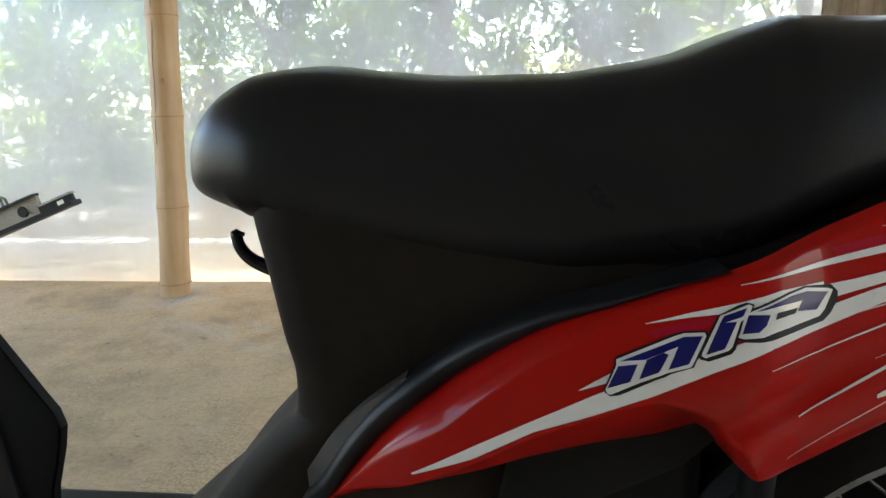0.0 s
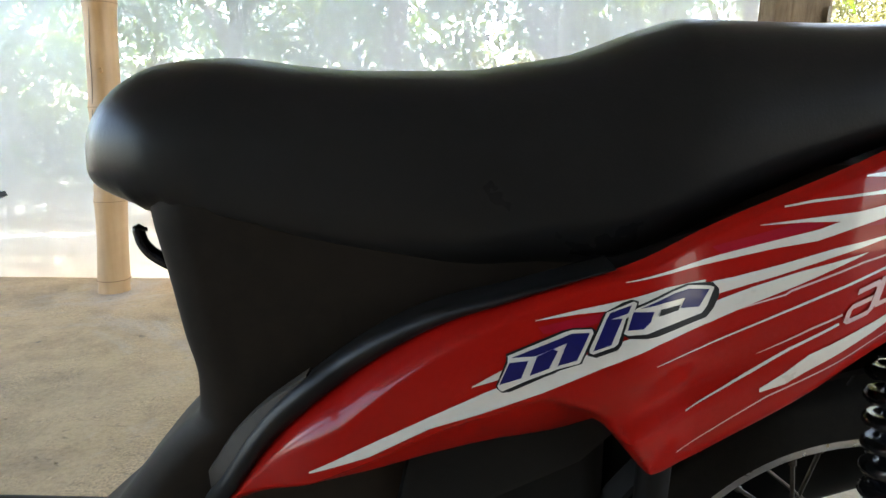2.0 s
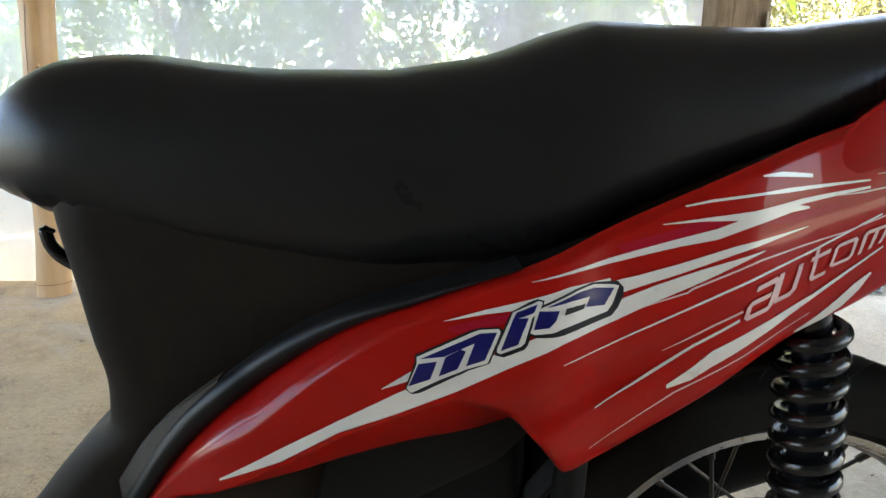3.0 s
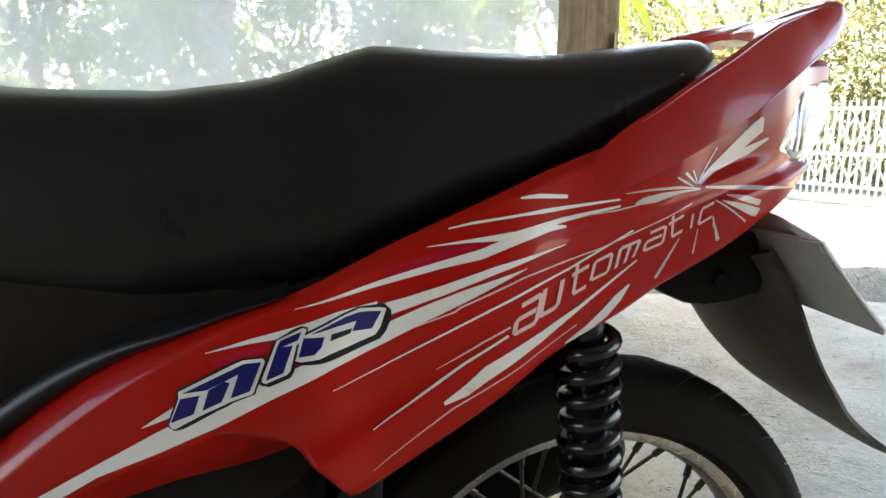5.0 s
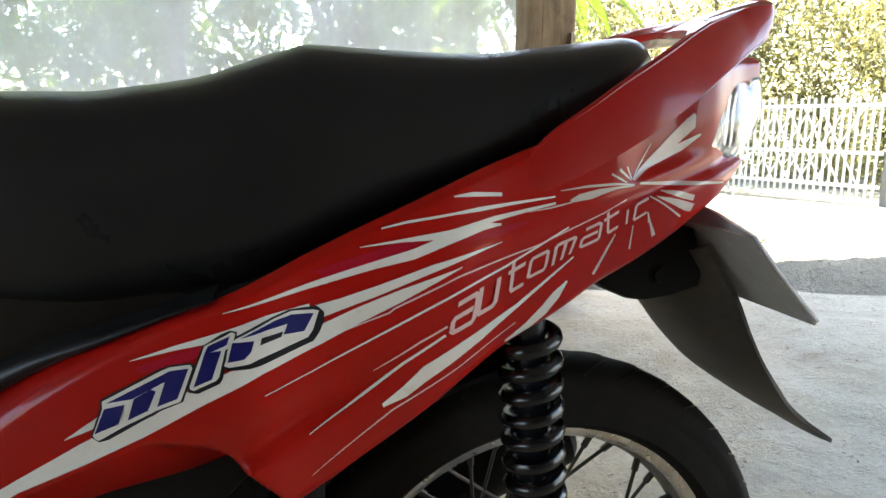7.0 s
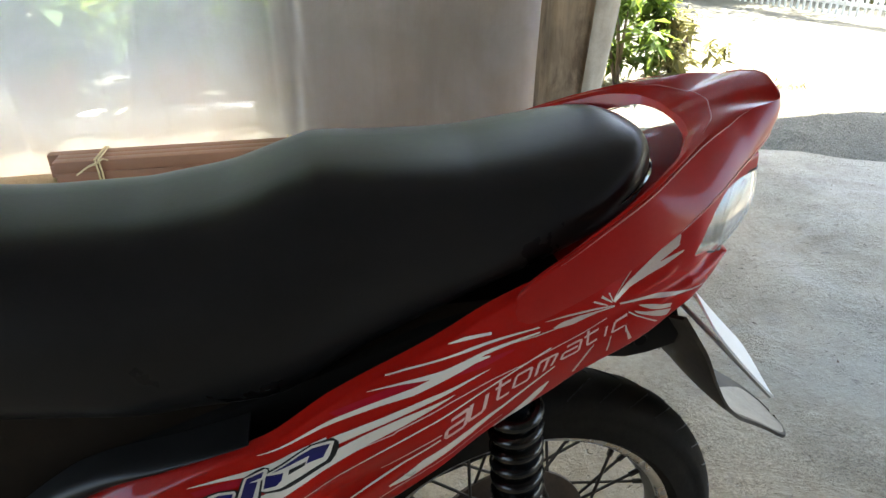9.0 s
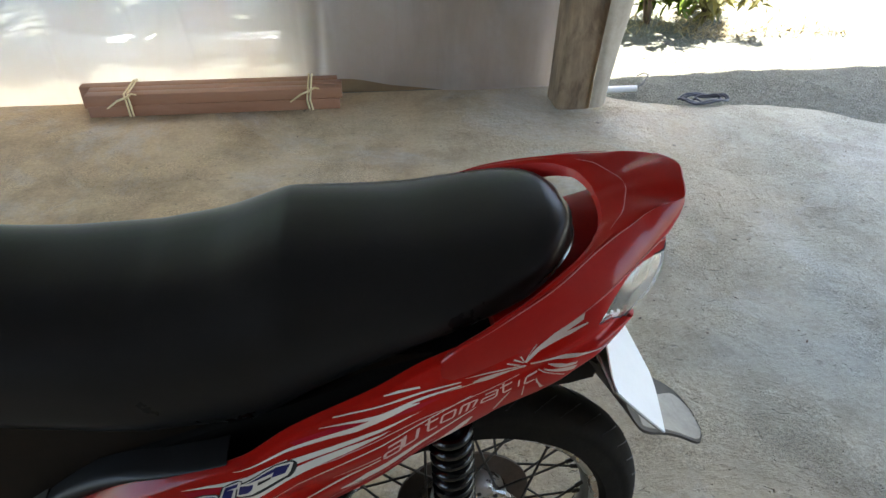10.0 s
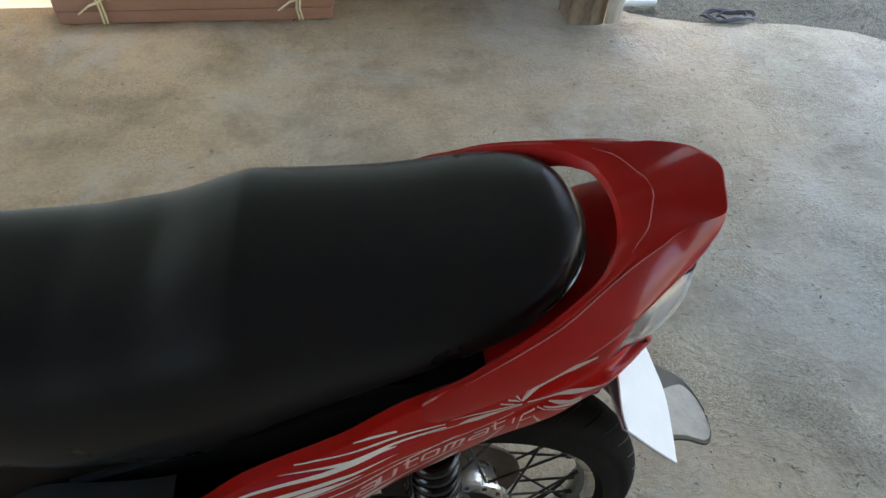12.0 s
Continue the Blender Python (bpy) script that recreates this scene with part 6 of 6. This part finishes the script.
def make_thicket(name, x0, x1, y0, y1, z1, seed, count, leaf, mat, label):
    """Dense mixed growth that closes the view."""
    rng = random.Random(seed)
    bm = bmesh.new()
    for k in range(count // 60):
        x, y = rng.uniform(x0, x1), rng.uniform(y0, y1)
        leaf_cloud(bm, rng, (x, y, z1 * rng.random() ** 1.1), rng.uniform(0.25, 0.6), 60, leaf)
    return tagged(part(name, bm, mat, None, "", False), label, "foliage", "", "stuff")


make_thicket("thicket", -8.5, 3.6, 9.6, 11.5, 4.6, 61, 15000, 0.26, leaf_dark, "dense dark green thicket at the back of the garden")
make_thicket("thicket", -7.0, 2.6, 6.8, 9.2, 2.4, 62, 9000, 0.20, leaf_green, "leafy undergrowth between the garden trees")
make_thicket("hedge", 3.6, 9.5, 7.2, 10.0, 2.6, 63, 36000, 0.10, leaf_yellow, "tall yellow-green hedge behind the fence")
make_thicket("hedge", 6.2, 10.5, 3.6, 7.4, 2.6, 64, 28000, 0.10, leaf_yellow, "tall yellow-green hedge behind the fence")


def make_shrub(place, height, spread, seed, leaves, mat, label, leaf=0.10):
    rng = random.Random(seed)
    s = thing("shrub", label, "shrub", place, "shrubs of the garden")
    x, y, z = place
    for k in range(5):
        a = rng.uniform(0, 6.28)
        part("stem", tube([(x, y, z - 0.06), (x + 0.2 * spread * math.cos(a), y + 0.2 * spread * math.sin(a), z + height * 0.4), (x + 0.5 * spread * math.cos(a), y + 0.5 * spread * math.sin(a), z + height * 0.8)], [0.012, 0.009, 0.004], 6), bark, s)
    bm = bmesh.new()
    for k in range(14):
        c = (x + rng.gauss(0, spread * 0.4), y + rng.gauss(0, spread * 0.4), z + height * rng.uniform(0.15, 0.95))
        leaf_cloud(bm, rng, c, spread * 0.3, leaves // 14, leaf)
    part("leaves", bm, mat, s, "", False)
    return s


SHRUBS = [
    ((2.02, 3.62, 0), 0.55, 0.34, 21, 900, leaf_green, 0.10),
    ((2.36, 3.64, 0), 0.40, 0.26, 22, 700, leaf_yellow, 0.08),
    ((-3.0, 4.2, 0), 1.3, 0.6, 23, 1400, leaf_green, 0.13),
    ((-1.9, 4.6, 0), 1.0, 0.5, 24, 1200, leaf_yellow, 0.13),
    ((-0.4, 4.4, 0), 0.8, 0.45, 25, 1000, leaf_green, 0.12),
    ((0.3, 5.2, 0), 1.1, 0.6, 26, 1200, leaf_yellow, 0.13),
    ((-4.2, 3.9, 0), 1.4, 0.6, 27, 1400, leaf_green, 0.13),
    ((1.3, 5.0, 0), 1.2, 0.55, 28, 1200, leaf_green, 0.13),
]
for place, h, s, seed, n, mat, leaf in SHRUBS:
    make_shrub(place, h, s, seed, n, mat, "low leafy garden shrub in the sun", leaf)


def make_pot(place, r, h, seed):
    p = thing("plant_pot", "round clay plant pot with a leafy plant behind the sheet", "plant pot", place, "plant pots behind the sheet")
    x, y, z = place
    prof = [(0.0, 0.0), (r * 0.72, 0.0), (r * 0.95, h * 0.82), (r * 1.08, h * 0.84), (r * 1.08, h), (r * 0.92, h), (r * 0.88, h * 0.86), (0.0, h * 0.86)]
    rings = [[(x + q * math.cos(k * math.tau / 28), y + q * math.sin(k * math.tau / 28), z + o) for k in range(28)] for q, o in [(max(q, 0.001), o) for q, o in prof]]
    part("pot", loft(rings), clay, p)
    bm = bmesh.new()
    leaf_cloud(bm, random.Random(seed), (x, y, z + h + 0.18), 0.24, 160, 0.22)
    part("leaves", bm, leaf_green, p, "", False)


for k, (x, y, r, h) in enumerate(((-1.05, 3.55, 0.15, 0.30), (-0.45, 3.65, 0.16, 0.32), (0.02, 3.9, 0.13, 0.25), (-1.7, 3.8, 0.15, 0.30))):
    make_pot((x, y, -0.02), r, h, 40 + k)


def make_low_wall():
    structure("wall_garden", box((0.10, 2.80, -0.05), (1.24, 2.90, 0.78), 0.01), brown_wall, "low brown rendered garden wall behind the sheet", "wall")
    structure("kerb_garden", box((-6.0, 3.28, -0.05), (-0.05, 3.40, 0.07), 0.012), white_paint, "low pale painted garden kerb behind the sheet", "kerb")


make_low_wall()


def make_fence():
    """White lattice fence, sunlit, with its end post."""
    a, b = Vector((4.35, 7.6, -0.02)), Vector((5.30, 4.62, -0.02))
    f = thing("fence", "white painted lattice garden fence with rails and pickets", "fence", b)
    d = (b - a).normalized()
    n = d.cross(Vector((0, 0, 1)))
    L = (b - a).length

    def bar(p, q, w, t, name):
        u = (q - p).normalized()
        v = n
        s = u.cross(v)
        ring = [[c + s * (w * i) + v * (t * j) for i, j in ((-1, -1), (1, -1), (1, 1), (-1, 1))] for c in (p, q)]
        part(name, loft(ring), white_paint, f, "", False)
    up = Vector((0, 0, 1))
    for z in (0.16, 0.46, 0.88):
        bar(a + up * z, b + up * z, 0.016, 0.010, "rail")
    k = 0
    s = 0.03
    while s < L:
        p = a + d * s + n * 0.014
        bar(p + up * 0.06, p + up * (0.95 + 0.02 * (k % 2)), 0.010, 0.006, "picket")
        s += 0.065
        k += 1
    for s in np.arange(0.0, L - 0.5, 0.16):
        p = a + d * s + n * 0.026
        bar(p + up * 0.16, p + d * 0.40 + up * 0.88, 0.007, 0.004, "lattice_slat")
        bar(p + d * 0.40 + up * 0.16, p + up * 0.88, 0.007, 0.004, "lattice_slat")
    g = thing("gate_post", "dark grey square gate post at the fence end", "post", b + d * 0.06)
    c = b + d * 0.06
    part("post", box((c.x - 0.03, c.y - 0.03, -0.05), (c.x + 0.03, c.y + 0.03, 0.96), 0.004), gate_grey, g)
    part("cap", box((c.x - 0.038, c.y - 0.038, 0.96), (c.x + 0.038, c.y + 0.038, 0.985), 0.006), gate_grey, g)


make_fence()


def make_palm(place, crown, fronds, seed):
    """A slim palm whose drooping fronds hang beside the post."""
    rng = random.Random(seed)
    p = thing("palm", "slim garden palm with drooping green fronds in the sun", "palm", place)
    part("trunk", tube([place, (place[0] + 0.05, place[1], crown[2] * 0.5), crown], [0.07, 0.055, 0.045], 10), bark, p)
    c = Vector(crown)
    for k in range(fronds):
        a = k * math.tau / fronds + rng.uniform(-0.2, 0.2)
        out = Vector((math.cos(a), math.sin(a), 0))
        L = rng.uniform(0.9, 1.2)
        line = [c + out * (L * t) + Vector((0, 0, 0.35 * t - 0.95 * t * t)) for t in np.linspace(0, 1, 12)]
        frond = part("frond", tube(line, [0.010 * (1 - 0.8 * i / 11) + 0.001 for i in range(12)], 6), bark, p)
        bm = bmesh.new()
        side = out.cross(Vector((0, 0, 1)))
        for i in range(1, 45):
            t = i / 45 * 11
            q = line[int(t)].lerp(line[min(int(t) + 1, 11)], t - int(t))
            for sgn in (-1, 1):
                ln = 0.30 * math.sin(math.pi * (0.12 + 0.85 * i / 45))
                tip = q + side * (sgn * ln * 0.8) + out * (ln * 0.45) - Vector((0, 0, ln * 0.5))
                m = q.lerp(tip, 0.5) + Vector((0, 0, 0.03))
                v = [bm.verts.new(z) for z in (q - out * 0.006, m - out * 0.010, tip, m + out * 0.010)]
                bm.faces.new((v[0], v[1], v[2]))
                bm.faces.new((v[0], v[2], v[3]))
        part("blade", bm, leaf_green, frond, "", False)


make_palm((2.62, 6.4, -0.03), (2.66, 6.4, 2.15), 9, 77)


def make_dry_grass():
    """Straw and dead leaves round the foot of the shrubs and along the edge of the yard."""
    rng = random.Random(91)
    bm = bmesh.new()
    for k in range(1500):
        x, y = rng.uniform(1.5, 3.1), 3.34 + abs(rng.gauss(0, 0.22))
        a, ln = rng.uniform(0, 6.28), rng.uniform(0.03, 0.11)
        lift = rng.choice((0.1, 0.2, 0.5, 0.9))
        p = Vector((x, y, -0.02))
        d = Vector((math.cos(a), math.sin(a), lift)).normalized() * ln
        w = Vector((-math.sin(a), math.cos(a), 0)) * rng.uniform(0.0015, 0.0045)
        v = [bm.verts.new(q) for q in (p - w, p + w, p + d * 0.6 + w * 0.7, p + d, p + d * 0.6 - w * 0.7)]
        bm.faces.new(v)
    return tagged(part("dry_grass", bm, straw, None, "", False), "dry straw and dead leaves strewn over the sunlit earth", "dry grass", "", "stuff")


make_dry_grass()
